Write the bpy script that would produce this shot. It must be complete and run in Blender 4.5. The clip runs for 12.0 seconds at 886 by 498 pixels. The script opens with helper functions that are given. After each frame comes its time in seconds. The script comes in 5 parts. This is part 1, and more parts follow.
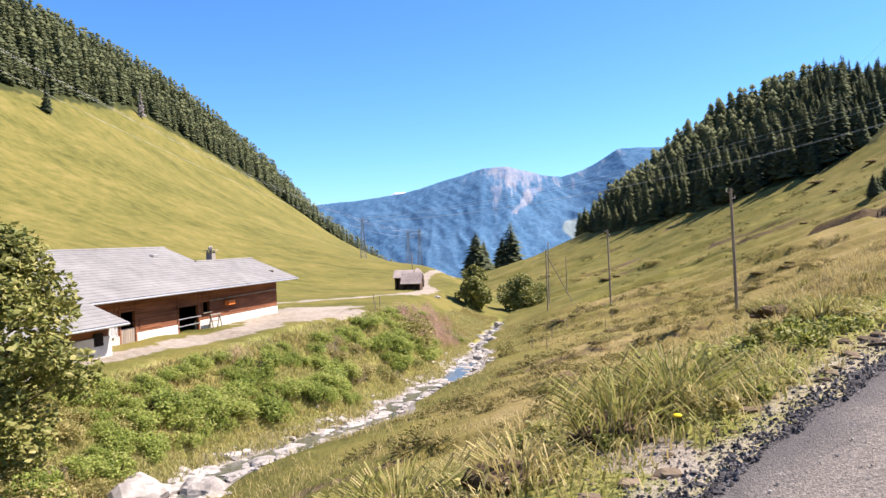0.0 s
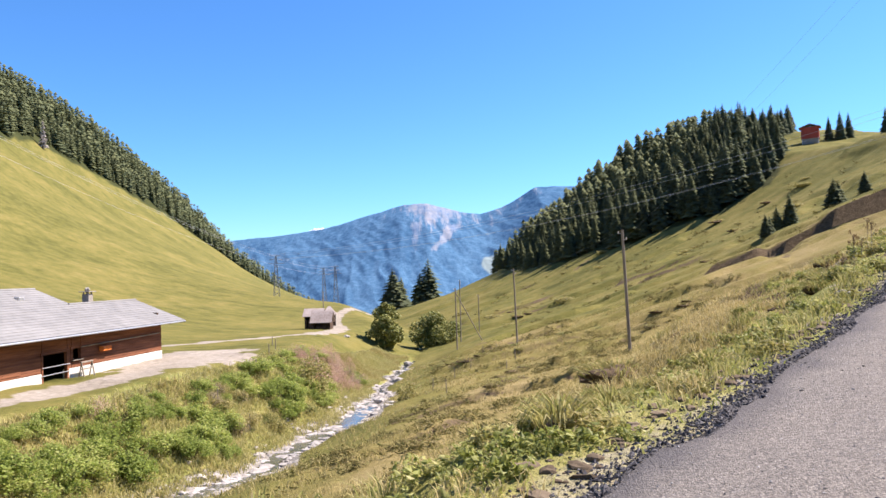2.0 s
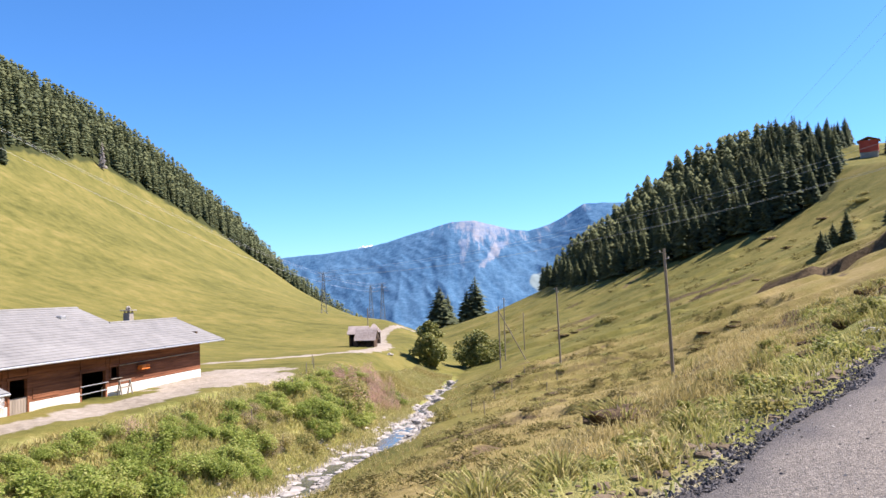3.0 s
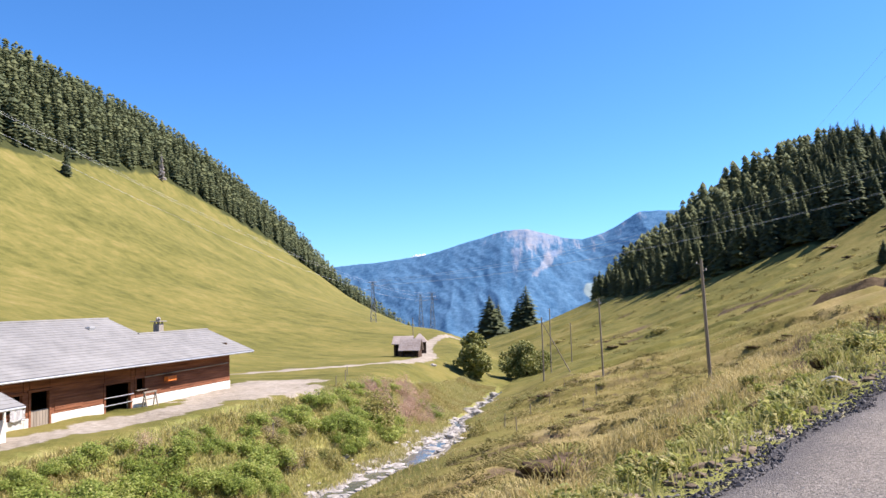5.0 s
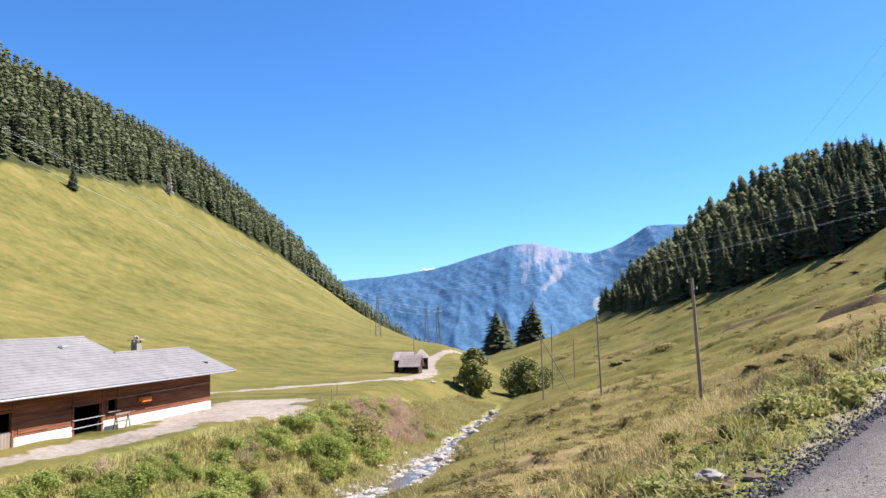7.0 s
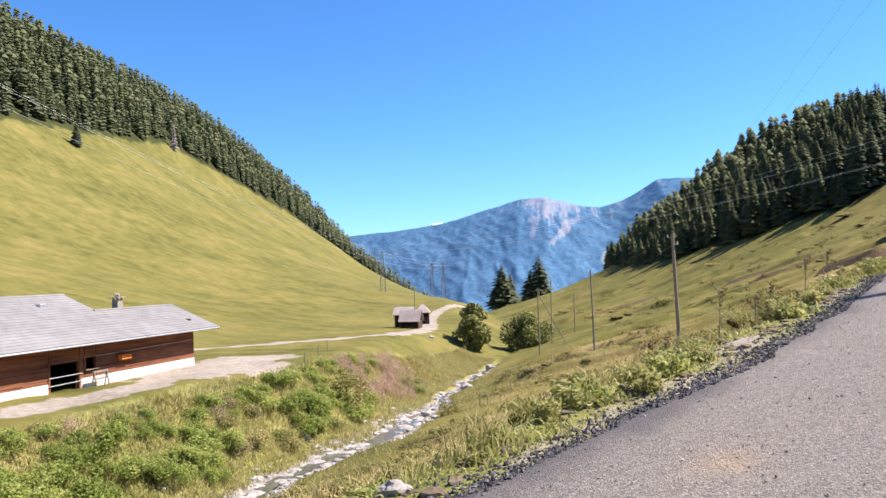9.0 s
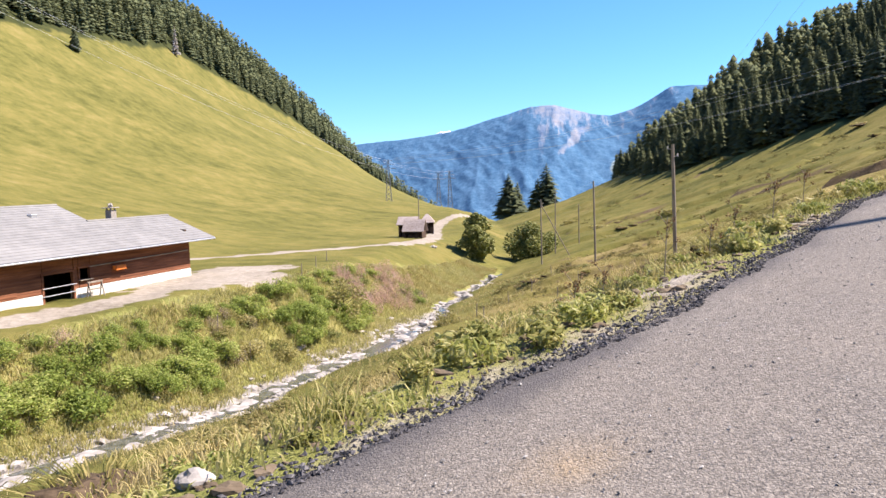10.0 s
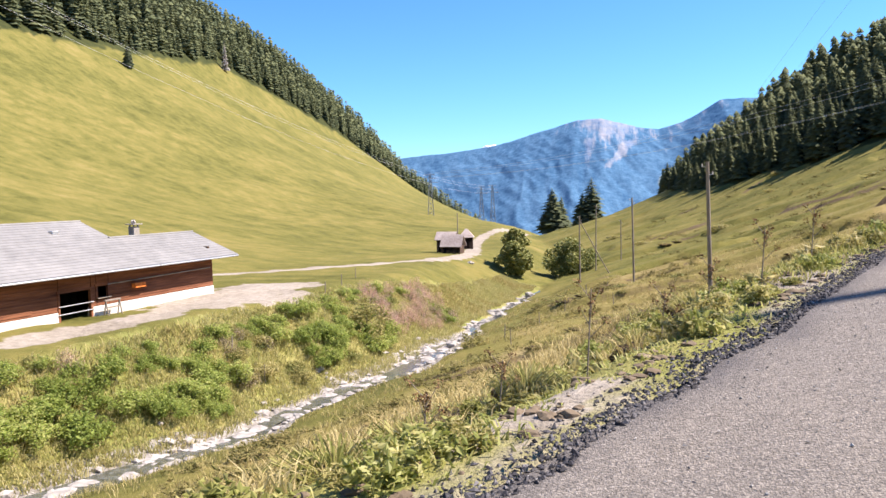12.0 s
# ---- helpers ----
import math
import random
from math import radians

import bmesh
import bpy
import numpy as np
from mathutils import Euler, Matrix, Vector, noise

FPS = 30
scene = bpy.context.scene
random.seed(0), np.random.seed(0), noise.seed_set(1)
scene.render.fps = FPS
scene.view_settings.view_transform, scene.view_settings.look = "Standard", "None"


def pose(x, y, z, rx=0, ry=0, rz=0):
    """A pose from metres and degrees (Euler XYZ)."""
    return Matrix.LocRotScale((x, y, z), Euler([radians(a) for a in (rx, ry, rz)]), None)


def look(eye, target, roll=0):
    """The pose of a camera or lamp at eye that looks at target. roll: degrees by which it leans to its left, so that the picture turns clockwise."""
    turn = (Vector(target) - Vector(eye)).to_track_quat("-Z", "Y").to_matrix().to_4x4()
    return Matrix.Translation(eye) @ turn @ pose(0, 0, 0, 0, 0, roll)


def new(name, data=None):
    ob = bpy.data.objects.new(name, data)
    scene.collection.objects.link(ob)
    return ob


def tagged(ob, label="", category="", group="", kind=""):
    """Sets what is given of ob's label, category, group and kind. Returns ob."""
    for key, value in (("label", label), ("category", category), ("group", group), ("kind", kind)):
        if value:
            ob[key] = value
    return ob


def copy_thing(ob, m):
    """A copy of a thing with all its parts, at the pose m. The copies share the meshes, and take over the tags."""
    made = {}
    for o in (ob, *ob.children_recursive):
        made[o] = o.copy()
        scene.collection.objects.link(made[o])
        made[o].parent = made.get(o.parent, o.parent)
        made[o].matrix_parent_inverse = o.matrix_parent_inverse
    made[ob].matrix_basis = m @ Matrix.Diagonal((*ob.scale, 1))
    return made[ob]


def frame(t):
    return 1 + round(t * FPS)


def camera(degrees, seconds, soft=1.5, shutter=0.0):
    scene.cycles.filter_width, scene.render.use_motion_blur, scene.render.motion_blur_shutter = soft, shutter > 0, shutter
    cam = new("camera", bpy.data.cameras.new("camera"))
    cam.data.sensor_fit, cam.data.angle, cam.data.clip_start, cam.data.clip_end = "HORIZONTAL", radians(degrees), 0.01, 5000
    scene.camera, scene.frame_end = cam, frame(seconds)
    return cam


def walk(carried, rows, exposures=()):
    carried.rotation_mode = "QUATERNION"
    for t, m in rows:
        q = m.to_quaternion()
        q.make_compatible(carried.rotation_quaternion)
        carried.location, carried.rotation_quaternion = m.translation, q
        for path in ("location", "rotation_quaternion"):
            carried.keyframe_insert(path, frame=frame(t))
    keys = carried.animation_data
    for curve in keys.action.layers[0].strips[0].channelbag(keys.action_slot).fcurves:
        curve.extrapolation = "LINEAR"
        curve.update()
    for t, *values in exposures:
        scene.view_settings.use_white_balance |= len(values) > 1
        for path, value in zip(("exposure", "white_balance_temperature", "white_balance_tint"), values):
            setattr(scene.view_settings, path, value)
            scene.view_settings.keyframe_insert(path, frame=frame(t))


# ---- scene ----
cam = camera(61.5, 12.0)
PATH = [
    (0, (0.208, 2.478, 8.442), (0.018, 4.469, 8.419), -2.0),
    (0.5, (0.798, 2.875, 8.514), (0.767, 4.875, 8.499), -2.2),
    (1, (1.312, 3.351, 8.63), (1.334, 5.351, 8.625), -2.1),
    (1.5, (1.871, 3.801, 8.735), (1.905, 5.8, 8.782), -2.2),
    (2, (2.32, 4.285, 8.756), (2.347, 6.283, 8.823), -2.0),
    (2.5, (2.835, 4.813, 8.839), (2.82, 6.81, 8.932), -2.0),
    (3, (3.338, 5.277, 8.95), (3.238, 7.271, 9.067), -1.9),
    (3.2, (3.521, 5.462, 8.926), (3.385, 7.454, 9.045), -1.8),
    (4.8, (5.188, 6.959, 9.164), (4.947, 8.939, 9.309), -1.4),
    (5, (5.378, 7.144, 9.178), (5.137, 9.125, 9.323), -1.7),
    (5.5, (5.923, 7.607, 9.323), (5.681, 9.586, 9.48), -1.8),
    (6, (6.328, 8.193, 9.367), (6.084, 10.171, 9.531), -1.6),
    (6.5, (6.773, 8.748, 9.418), (6.524, 10.725, 9.587), -1.6),
    (7, (7.199, 9.334, 9.509), (6.936, 11.308, 9.692), -1.6),
    (7.2, (7.368, 9.552, 9.55), (7.095, 11.525, 9.736), -1.3),
    (9, (9.418, 10.657, 9.616), (9.127, 12.635, 9.678), -1.8),
    (9.5, (9.915, 11.247, 9.679), (9.616, 13.219, 9.53), -1.7),
    (10, (10.307, 11.763, 9.781), (9.989, 13.729, 9.6), -1.6),
    (10.5, (10.695, 12.32, 9.79), (10.351, 14.282, 9.619), -1.5),
    (11, (10.987, 12.91, 9.829), (10.611, 14.867, 9.659), -1.5),
    (11.5, (11.319, 13.593, 9.962), (10.904, 15.543, 9.804), -1.4),
    (12, (11.6, 14.294, 10.081), (11.164, 16.241, 9.939), -1.4),
]
walk(cam, [(t, look(eye, target, roll)) for t, eye, target, roll in PATH],
     exposures=[(0, 1.26, 6700, 18), (1.5, 1.25, 6600, 18), (3, 1.22, 6500, 18), (5.5, 1.15, 6350, 17), (7.2, 1.14, 6300, 17), (8.8, 1.18, 6450, 17), (9.5, 1.27, 6600, 17), (12, 1.32, 6600, 17)])

# ---------------------------------------------------------------- light
SUN_DIR = Vector((0.585, 0.20, 0.785)).normalized()      # towards the sun
world = bpy.data.worlds.new("sky")
scene.world = world
world.use_nodes = True
wn = world.node_tree
wn.nodes.clear()
sky = wn.nodes.new("ShaderNodeTexSky")
sky.sky_type = "NISHITA"
sky.sun_disc = False
sky.sun_elevation = math.asin(SUN_DIR.z)
sky.sun_rotation = math.atan2(SUN_DIR.x, SUN_DIR.y)
sky.altitude = 1300
sky.air_density = 1.0
sky.dust_density = 0.8
sky.ozone_density = 2.2
bgn = wn.nodes.new("ShaderNodeBackground")
bgn.inputs["Strength"].default_value = 0.081
wout = wn.nodes.new("ShaderNodeOutputWorld")
tint = wn.nodes.new("ShaderNodeMix")
tint.data_type, tint.blend_type = "RGBA", "MULTIPLY"
tint.inputs[0].default_value = 1.0
tint.inputs[7].default_value = (0.61, 0.945, 1.25, 1)
wn.links.new(sky.outputs[0], tint.inputs[6])
deep = wn.nodes.new("ShaderNodeHueSaturation")
deep.inputs["Saturation"].default_value = 1.06
wn.links.new(tint.outputs[2], deep.inputs["Color"])
wn.links.new(deep.outputs[0], bgn.inputs[0])
wn.links.new(bgn.outputs[0], wout.inputs[0])
sun = new("sun", bpy.data.lights.new("sun", "SUN"))
sun.data.energy = 5.0
sun.data.angle = radians(0.6)
sun.data.color = (1.0, 0.91, 0.79)
sun.matrix_world = look((0, 0, 400), Vector((0, 0, 400)) - SUN_DIR)


# ---------------------------------------------------------------- materials
def mat_nodes(name, rough=0.9, spec=0.2):
    m = bpy.data.materials.new(name)
    m.use_nodes = True
    nt = m.node_tree
    b = nt.nodes["Principled BSDF"]
    b.inputs["Roughness"].default_value = rough
    b.inputs["Specular IOR Level"].default_value = spec
    return m, nt, b


def coords(nt, space="Object", scale=(1, 1, 1)):
    tc = nt.nodes.new("ShaderNodeTexCoord")
    mp = nt.nodes.new("ShaderNodeMapping")
    mp.inputs["Scale"].default_value = scale
    nt.links.new(tc.outputs[space], mp.inputs["Vector"])
    return mp.outputs["Vector"]


def tex_noise(nt, vec, scale, detail=6, rough=0.6):
    n = nt.nodes.new("ShaderNodeTexNoise")
    n.inputs["Scale"].default_value = scale
    n.inputs["Detail"].default_value = detail
    n.inputs["Roughness"].default_value = rough
    if vec is not None:
        nt.links.new(vec, n.inputs["Vector"])
    return n.outputs["Fac"]


def ramp(nt, fac, stops):
    r = nt.nodes.new("ShaderNodeValToRGB")
    el = r.color_ramp.elements
    while len(el) < len(stops):
        el.new(0.5)
    for e, (p, c) in zip(el, stops):
        e.position = p
        e.color = (*c, 1)
    nt.links.new(fac, r.inputs["Fac"])
    return r.outputs["Color"]


def blend(nt, fac, a, b, mode="MIX"):
    n = nt.nodes.new("ShaderNodeMix")
    n.data_type = "RGBA"
    n.blend_type = mode
    for sock, v in ((n.inputs[0], fac), (n.inputs[6], a), (n.inputs[7], b)):
        if isinstance(v, (int, float)):
            sock.default_value = v
        elif isinstance(v, tuple):
            sock.default_value = (*v, 1)
        else:
            nt.links.new(v, sock)
    return n.outputs[2]


def fmath(nt, op, a, b=0.0):
    n = nt.nodes.new("ShaderNodeMath")
    n.operation = op
    for s, v in zip(n.inputs, (a, b)):
        if isinstance(v, (int, float)):
            s.default_value = v
        else:
            nt.links.new(v, s)
    return n.outputs[0]


def bump(nt, bsdf, fac, strength, dist):
    n = nt.nodes.new("ShaderNodeBump")
    n.inputs["Strength"].default_value = strength
    n.inputs["Distance"].default_value = dist
    nt.links.new(fac, n.inputs["Height"])
    nt.links.new(n.outputs[0], bsdf.inputs["Normal"])


def simple(name, dark, light, scale, rough=0.85, spec=0.2, stretch=(1, 1, 1), bump_d=0.01, metal=0.0, space="Object"):
    """Two-scale mottled surface between two colours, with fine relief."""
    m, nt, b = mat_nodes(name, rough, spec)
    v = coords(nt, space, stretch)
    n1 = tex_noise(nt, v, scale, 8, 0.65)
    n2 = tex_noise(nt, v, scale * 0.17, 3, 0.5)
    f = fmath(nt, "ADD", fmath(nt, "MULTIPLY", n1, 0.6), fmath(nt, "MULTIPLY", n2, 0.4))
    nt.links.new(ramp(nt, f, ((0.34, dark), (0.66, light))), b.inputs["Base Color"])
    b.inputs["Metallic"].default_value = metal
    if bump_d:
        bump(nt, b, n1, 0.6, bump_d)
    return m


def varied(name, colours, rough=0.8, spec=0.2, scale=3.0, translucent=0.0):
    """Foliage and blades: colour varies from piece to piece and along it."""
    m, nt, b = mat_nodes(name, rough, spec)
    g = nt.nodes.new("ShaderNodeNewGeometry")
    info = nt.nodes.new("ShaderNodeObjectInfo")
    n = tex_noise(nt, coords(nt), scale, 3, 0.5)
    f = fmath(nt, "ADD", fmath(nt, "MULTIPLY", g.outputs["Random Per Island"], 0.55), fmath(nt, "MULTIPLY", n, 0.45))
    f = fmath(nt, "ADD", f, fmath(nt, "MULTIPLY", fmath(nt, "SUBTRACT", info.outputs["Random"], 0.5), 0.3))
    k = len(colours) - 1
    nt.links.new(ramp(nt, f, [(0.2 + 0.6 * i / k, c) for i, c in enumerate(colours)]), b.inputs["Base Color"])
    if translucent:
        b.inputs["Transmission Weight"].default_value = 0
        t = nt.nodes.new("ShaderNodeBsdfTranslucent")
        ms = nt.nodes.new("ShaderNodeMixShader")
        ms.inputs[0].default_value = translucent
        nt.links.new(b.inputs["Base Color"].links[0].from_socket, t.inputs["Color"])
        nt.links.new(b.outputs[0], ms.inputs[1])
        nt.links.new(t.outputs[0], ms.inputs[2])
        nt.links.new(ms.outputs[0], nt.nodes["Material Output"].inputs["Surface"])
    return m


# meadow: mown pasture, dry banks, lush banks, worn earth and stream bed by mask
def ground_material():
    m, nt, b = mat_nodes("meadow_ground", 0.95, 0.08)
    v = coords(nt)
    fine = tex_noise(nt, v, 1.7, 8, 0.7)
    mid = tex_noise(nt, v, 0.16, 8, 0.68)
    wide = tex_noise(nt, v, 0.022, 8, 0.66)
    streak = tex_noise(nt, coords(nt, "Object", (0.05, 0.016, 0.16)), 1.0, 8, 0.7)
    at2 = nt.nodes.new("ShaderNodeAttribute")
    at2.attribute_name = "mask_b"
    sep2 = nt.nodes.new("ShaderNodeSeparateColor")
    nt.links.new(at2.outputs["Color"], sep2.inputs[0])
    mix1 = fmath(nt, "ADD", fmath(nt, "MULTIPLY", mid, 0.36), fmath(nt, "MULTIPLY", wide, 0.36))
    mix1 = fmath(nt, "ADD", mix1, fmath(nt, "MULTIPLY", streak, 0.03))
    mix1 = fmath(nt, "ADD", mix1, fmath(nt, "MULTIPLY", fine, 0.16))
    mix1 = fmath(nt, "ADD", mix1, fmath(nt, "MULTIPLY", sep2.outputs[0], 0.10))
    grass = ramp(nt, mix1, ((0.37, (0.080, 0.082, 0.022)), (0.44, (0.132, 0.126, 0.035)), (0.51, (0.185, 0.160, 0.050)), (0.58, (0.245, 0.195, 0.080)), (0.69, (0.35, 0.28, 0.15))))
    lush = ramp(nt, mid, ((0.3, (0.13, 0.148, 0.040)), (0.5, (0.21, 0.21, 0.065)), (0.7, (0.32, 0.275, 0.12))))
    earth = ramp(nt, fmath(nt, "ADD", fmath(nt, "MULTIPLY", fine, 0.6), fmath(nt, "MULTIPLY", mid, 0.4)), ((0.3, (0.15, 0.125, 0.095)), (0.5, (0.29, 0.255, 0.21)), (0.7, (0.43, 0.39, 0.34))))
    bed = ramp(nt, fine, ((0.3, (0.08, 0.07, 0.055)), (0.5, (0.24, 0.22, 0.19)), (0.7, (0.45, 0.43, 0.40))))
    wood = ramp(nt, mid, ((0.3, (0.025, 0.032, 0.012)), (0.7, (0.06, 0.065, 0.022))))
    at = nt.nodes.new("ShaderNodeAttribute")
    at.attribute_name = "mask"
    sep = nt.nodes.new("ShaderNodeSeparateColor")
    nt.links.new(at.outputs["Color"], sep.inputs[0])

    def edge(s):
        e = fmath(nt, "ADD", s, fmath(nt, "MULTIPLY", fmath(nt, "SUBTRACT", fine, 0.5), 0.9))
        r = nt.nodes.new("ShaderNodeMapRange")
        r.inputs[1].default_value, r.inputs[2].default_value = 0.35, 0.65
        nt.links.new(e, r.inputs[0])
        return r.outputs[0]
    c = blend(nt, fmath(nt, "MULTIPLY", fine, 0.55), grass, (0.40, 0.35, 0.13), "MULTIPLY")
    c = blend(nt, 0.75, c, grass)
    c = blend(nt, edge(sep.outputs[1]), c, lush)
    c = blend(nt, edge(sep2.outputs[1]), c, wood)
    # dark earth of the sod scars; also paints the scarp's shade
    soil_and_shade = ramp(nt, fmath(nt, "ADD", fmath(nt, "MULTIPLY", fine, 0.5), fmath(nt, "MULTIPLY", tex_noise(nt, v, 14, 5, 0.7), 0.5)), ((0.32, (0.045, 0.032, 0.020)), (0.5, (0.105, 0.076, 0.046)), (0.68, (0.20, 0.155, 0.10))))
    c = blend(nt, edge(sep2.outputs[2]), c, soil_and_shade)
    c = blend(nt, edge(sep.outputs[0]), c, earth)
    c = blend(nt, edge(sep.outputs[2]), c, bed)
    nt.links.new(c, b.inputs["Base Color"])
    bump(nt, b, fmath(nt, "ADD", fine, fmath(nt, "MULTIPLY", mid, 1.0)), 0.8, 0.22)
    return m


M_GROUND = ground_material()


def asphalt_material():
    m, nt, b = mat_nodes("gravel_road_surface", 0.9, 0.25)
    v = coords(nt)
    vor = nt.nodes.new("ShaderNodeTexVoronoi")
    vor.inputs["Scale"].default_value = 66
    wob = nt.nodes.new("ShaderNodeTexNoise")
    wob.inputs["Scale"].default_value = 40
    mixv = nt.nodes.new("ShaderNodeMix")
    mixv.data_type = "VECTOR"
    mixv.inputs[0].default_value = 0.03
    nt.links.new(v, wob.inputs["Vector"])
    nt.links.new(v, mixv.inputs[4])
    nt.links.new(wob.outputs["Color"], mixv.inputs[5])
    nt.links.new(mixv.outputs[1], vor.inputs["Vector"])
    vor2 = nt.nodes.new("ShaderNodeTexVoronoi")
    vor2.inputs["Scale"].default_value = 150
    nt.links.new(v, vor2.inputs["Vector"])
    n = tex_noise(nt, v, 0.5, 6, 0.6)
    n2 = tex_noise(nt, v, 5, 6, 0.7)
    sep = nt.nodes.new("ShaderNodeSeparateColor")
    nt.links.new(vor.outputs["Color"], sep.inputs[0])
    chip = ramp(nt, sep.outputs[0], ((0.0, (0.07, 0.068, 0.068)), (0.35, (0.25, 0.24, 0.235)), (0.8, (0.40, 0.38, 0.355)), (1.0, (0.64, 0.615, 0.58))))
    sepf = nt.nodes.new("ShaderNodeSeparateColor")
    nt.links.new(vor2.outputs["Color"], sepf.inputs[0])
    fine_chip = ramp(nt, sepf.outputs[0], ((0.0, (0.06, 0.058, 0.06)), (0.5, (0.30, 0.285, 0.275)), (0.9, (0.46, 0.44, 0.42)), (1.0, (0.80, 0.78, 0.75))))
    dust = ramp(nt, n, ((0.35, (0.29, 0.265, 0.235)), (0.65, (0.43, 0.38, 0.315))))
    c = blend(nt, 0.73, blend(nt, 0.28, blend(nt, 0.4, chip, fine_chip), dust), (0.55, 0.515, 0.475), "MULTIPLY")
    c = blend(nt, fmath(nt, "MULTIPLY", n2, 0.4), c, (0.55, 0.52, 0.49), "MULTIPLY")
    at = nt.nodes.new("ShaderNodeAttribute")
    at.attribute_name = "mask"
    sp = nt.nodes.new("ShaderNodeSeparateColor")
    nt.links.new(at.outputs["Color"], sp.inputs[0])
    c = blend(nt, fmath(nt, "MULTIPLY", sp.outputs[0], 0.8), c, (0.06, 0.058, 0.065))
    c = blend(nt, fmath(nt, "MULTIPLY", sp.outputs[1], 0.7), c, (0.42, 0.30, 0.16))
    gap = nt.nodes.new("ShaderNodeMapRange")
    gap.inputs[1].default_value, gap.inputs[2].default_value = 0.5, 0.85
    gap.inputs[4].default_value = 0.6
    nt.links.new(vor.outputs["Distance"], gap.inputs[0])
    c = blend(nt, gap.outputs[0], c, (0.06, 0.058, 0.06))
    nt.links.new(c, b.inputs["Base Color"])
    h = fmath(nt, "SUBTRACT", 0.0, vor.outputs["Distance"])
    h = fmath(nt, "SUBTRACT", h, fmath(nt, "MULTIPLY", vor2.outputs["Distance"], 0.5))
    bump(nt, b, h, 0.8, 0.010)
    return m


M_ROAD = asphalt_material()


def mountain_material():
    m, nt, b = mat_nodes("haze_blue_forest_and_rock", 1.0, 0.0)
    v = coords(nt)
    n = tex_noise(nt, v, 0.004, 10, 0.7)
    n2 = tex_noise(nt, v, 0.045, 8, 0.75)
    st = tex_noise(nt, coords(nt, "Object", (0.02, 0.003, 0.0025)), 1.0, 8, 0.7)
    # forest, rock and meadow colours are blued to carry the haze of distance
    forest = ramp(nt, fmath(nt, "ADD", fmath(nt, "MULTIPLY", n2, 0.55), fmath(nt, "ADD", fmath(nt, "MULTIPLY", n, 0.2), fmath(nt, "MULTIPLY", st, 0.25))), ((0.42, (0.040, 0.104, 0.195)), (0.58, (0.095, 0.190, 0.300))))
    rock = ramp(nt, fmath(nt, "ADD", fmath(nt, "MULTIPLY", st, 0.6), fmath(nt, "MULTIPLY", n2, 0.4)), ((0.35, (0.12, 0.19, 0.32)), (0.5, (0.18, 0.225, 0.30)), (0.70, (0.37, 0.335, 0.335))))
    at = nt.nodes.new("ShaderNodeAttribute")
    at.attribute_name = "mask"
    sep = nt.nodes.new("ShaderNodeSeparateColor")
    nt.links.new(at.outputs["Color"], sep.inputs[0])
    f = fmath(nt, "ADD", sep.outputs[0], fmath(nt, "MULTIPLY", fmath(nt, "SUBTRACT", st, 0.5), 1.7))
    r = nt.nodes.new("ShaderNodeMapRange")
    r.inputs[1].default_value, r.inputs[2].default_value = 0.40, 0.62
    nt.links.new(f, r.inputs[0])
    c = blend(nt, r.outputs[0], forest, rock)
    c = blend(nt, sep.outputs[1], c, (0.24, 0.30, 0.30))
    nt.links.new(c, b.inputs["Base Color"])
    bump(nt, b, n2, 0.4, 8)
    return m


M_MOUNT = mountain_material()
M_BARK = simple("bark", (0.035, 0.028, 0.02), (0.11, 0.085, 0.06), 6, stretch=(1, 1, 0.2), bump_d=0.03)
M_FIR = varied("fir_needles", ((0.066, 0.080, 0.050), (0.100, 0.120, 0.062), (0.140, 0.155, 0.076)), 0.9, 0.1, 0.25, 0.22)
M_DEAD = varied("bare_dead_branches", ((0.26, 0.235, 0.225), (0.44, 0.41, 0.39)), 0.9, 0.1, 3.0, 0.3)
M_LEAF = varied("broad_leaves", ((0.10, 0.12, 0.03), (0.19, 0.21, 0.055), (0.34, 0.32, 0.11)), 0.6, 0.3, 0.5, 0.25)
M_LEAF_Y = varied("yellowing_leaves", ((0.21, 0.205, 0.06), (0.35, 0.315, 0.11), (0.50, 0.43, 0.20)), 0.6, 0.3, 0.5, 0.45)
M_SHRUB = varied("bank_shrub_leaves", ((0.20, 0.215, 0.07), (0.34, 0.33, 0.115), (0.50, 0.44, 0.21)), 0.6, 0.3, 0.4, 0.5)
M_ALDER = varied("alder_leaves", ((0.17, 0.225, 0.045), (0.30, 0.37, 0.08), (0.46, 0.47, 0.16)), 0.6, 0.3, 0.4, 0.5)
M_PINK = varied("faded_pink_willowherb", ((0.44, 0.26, 0.22), (0.58, 0.38, 0.33), (0.66, 0.50, 0.38)), 0.9, 0.1, 0.4, 0.35)
M_GRASS = varied("green_grass_blades", ((0.18, 0.195, 0.05), (0.31, 0.305, 0.095), (0.47, 0.42, 0.19)), 0.7, 0.2, 0.6, 0.4)
M_WEED = varied("broad_weed_leaves", ((0.19, 0.22, 0.05), (0.34, 0.36, 0.10), (0.50, 0.47, 0.20)), 0.55, 0.35, 0.6, 0.45)
M_DRYBUSH = varied("withered_brown_stems", ((0.26, 0.20, 0.14), (0.40, 0.32, 0.24), (0.52, 0.43, 0.32)), 0.9, 0.1, 0.5, 0.3)
M_SOD = simple("dark_root_earth", (0.035, 0.024, 0.016), (0.16, 0.115, 0.075), 9.0, 0.95, 0.1, bump_d=0.03)
M_STRAW = varied("dry_grass_blades", ((0.24, 0.22, 0.07), (0.42, 0.35, 0.15), (0.60, 0.50, 0.26)), 0.8, 0.15, 0.6, 0.3)
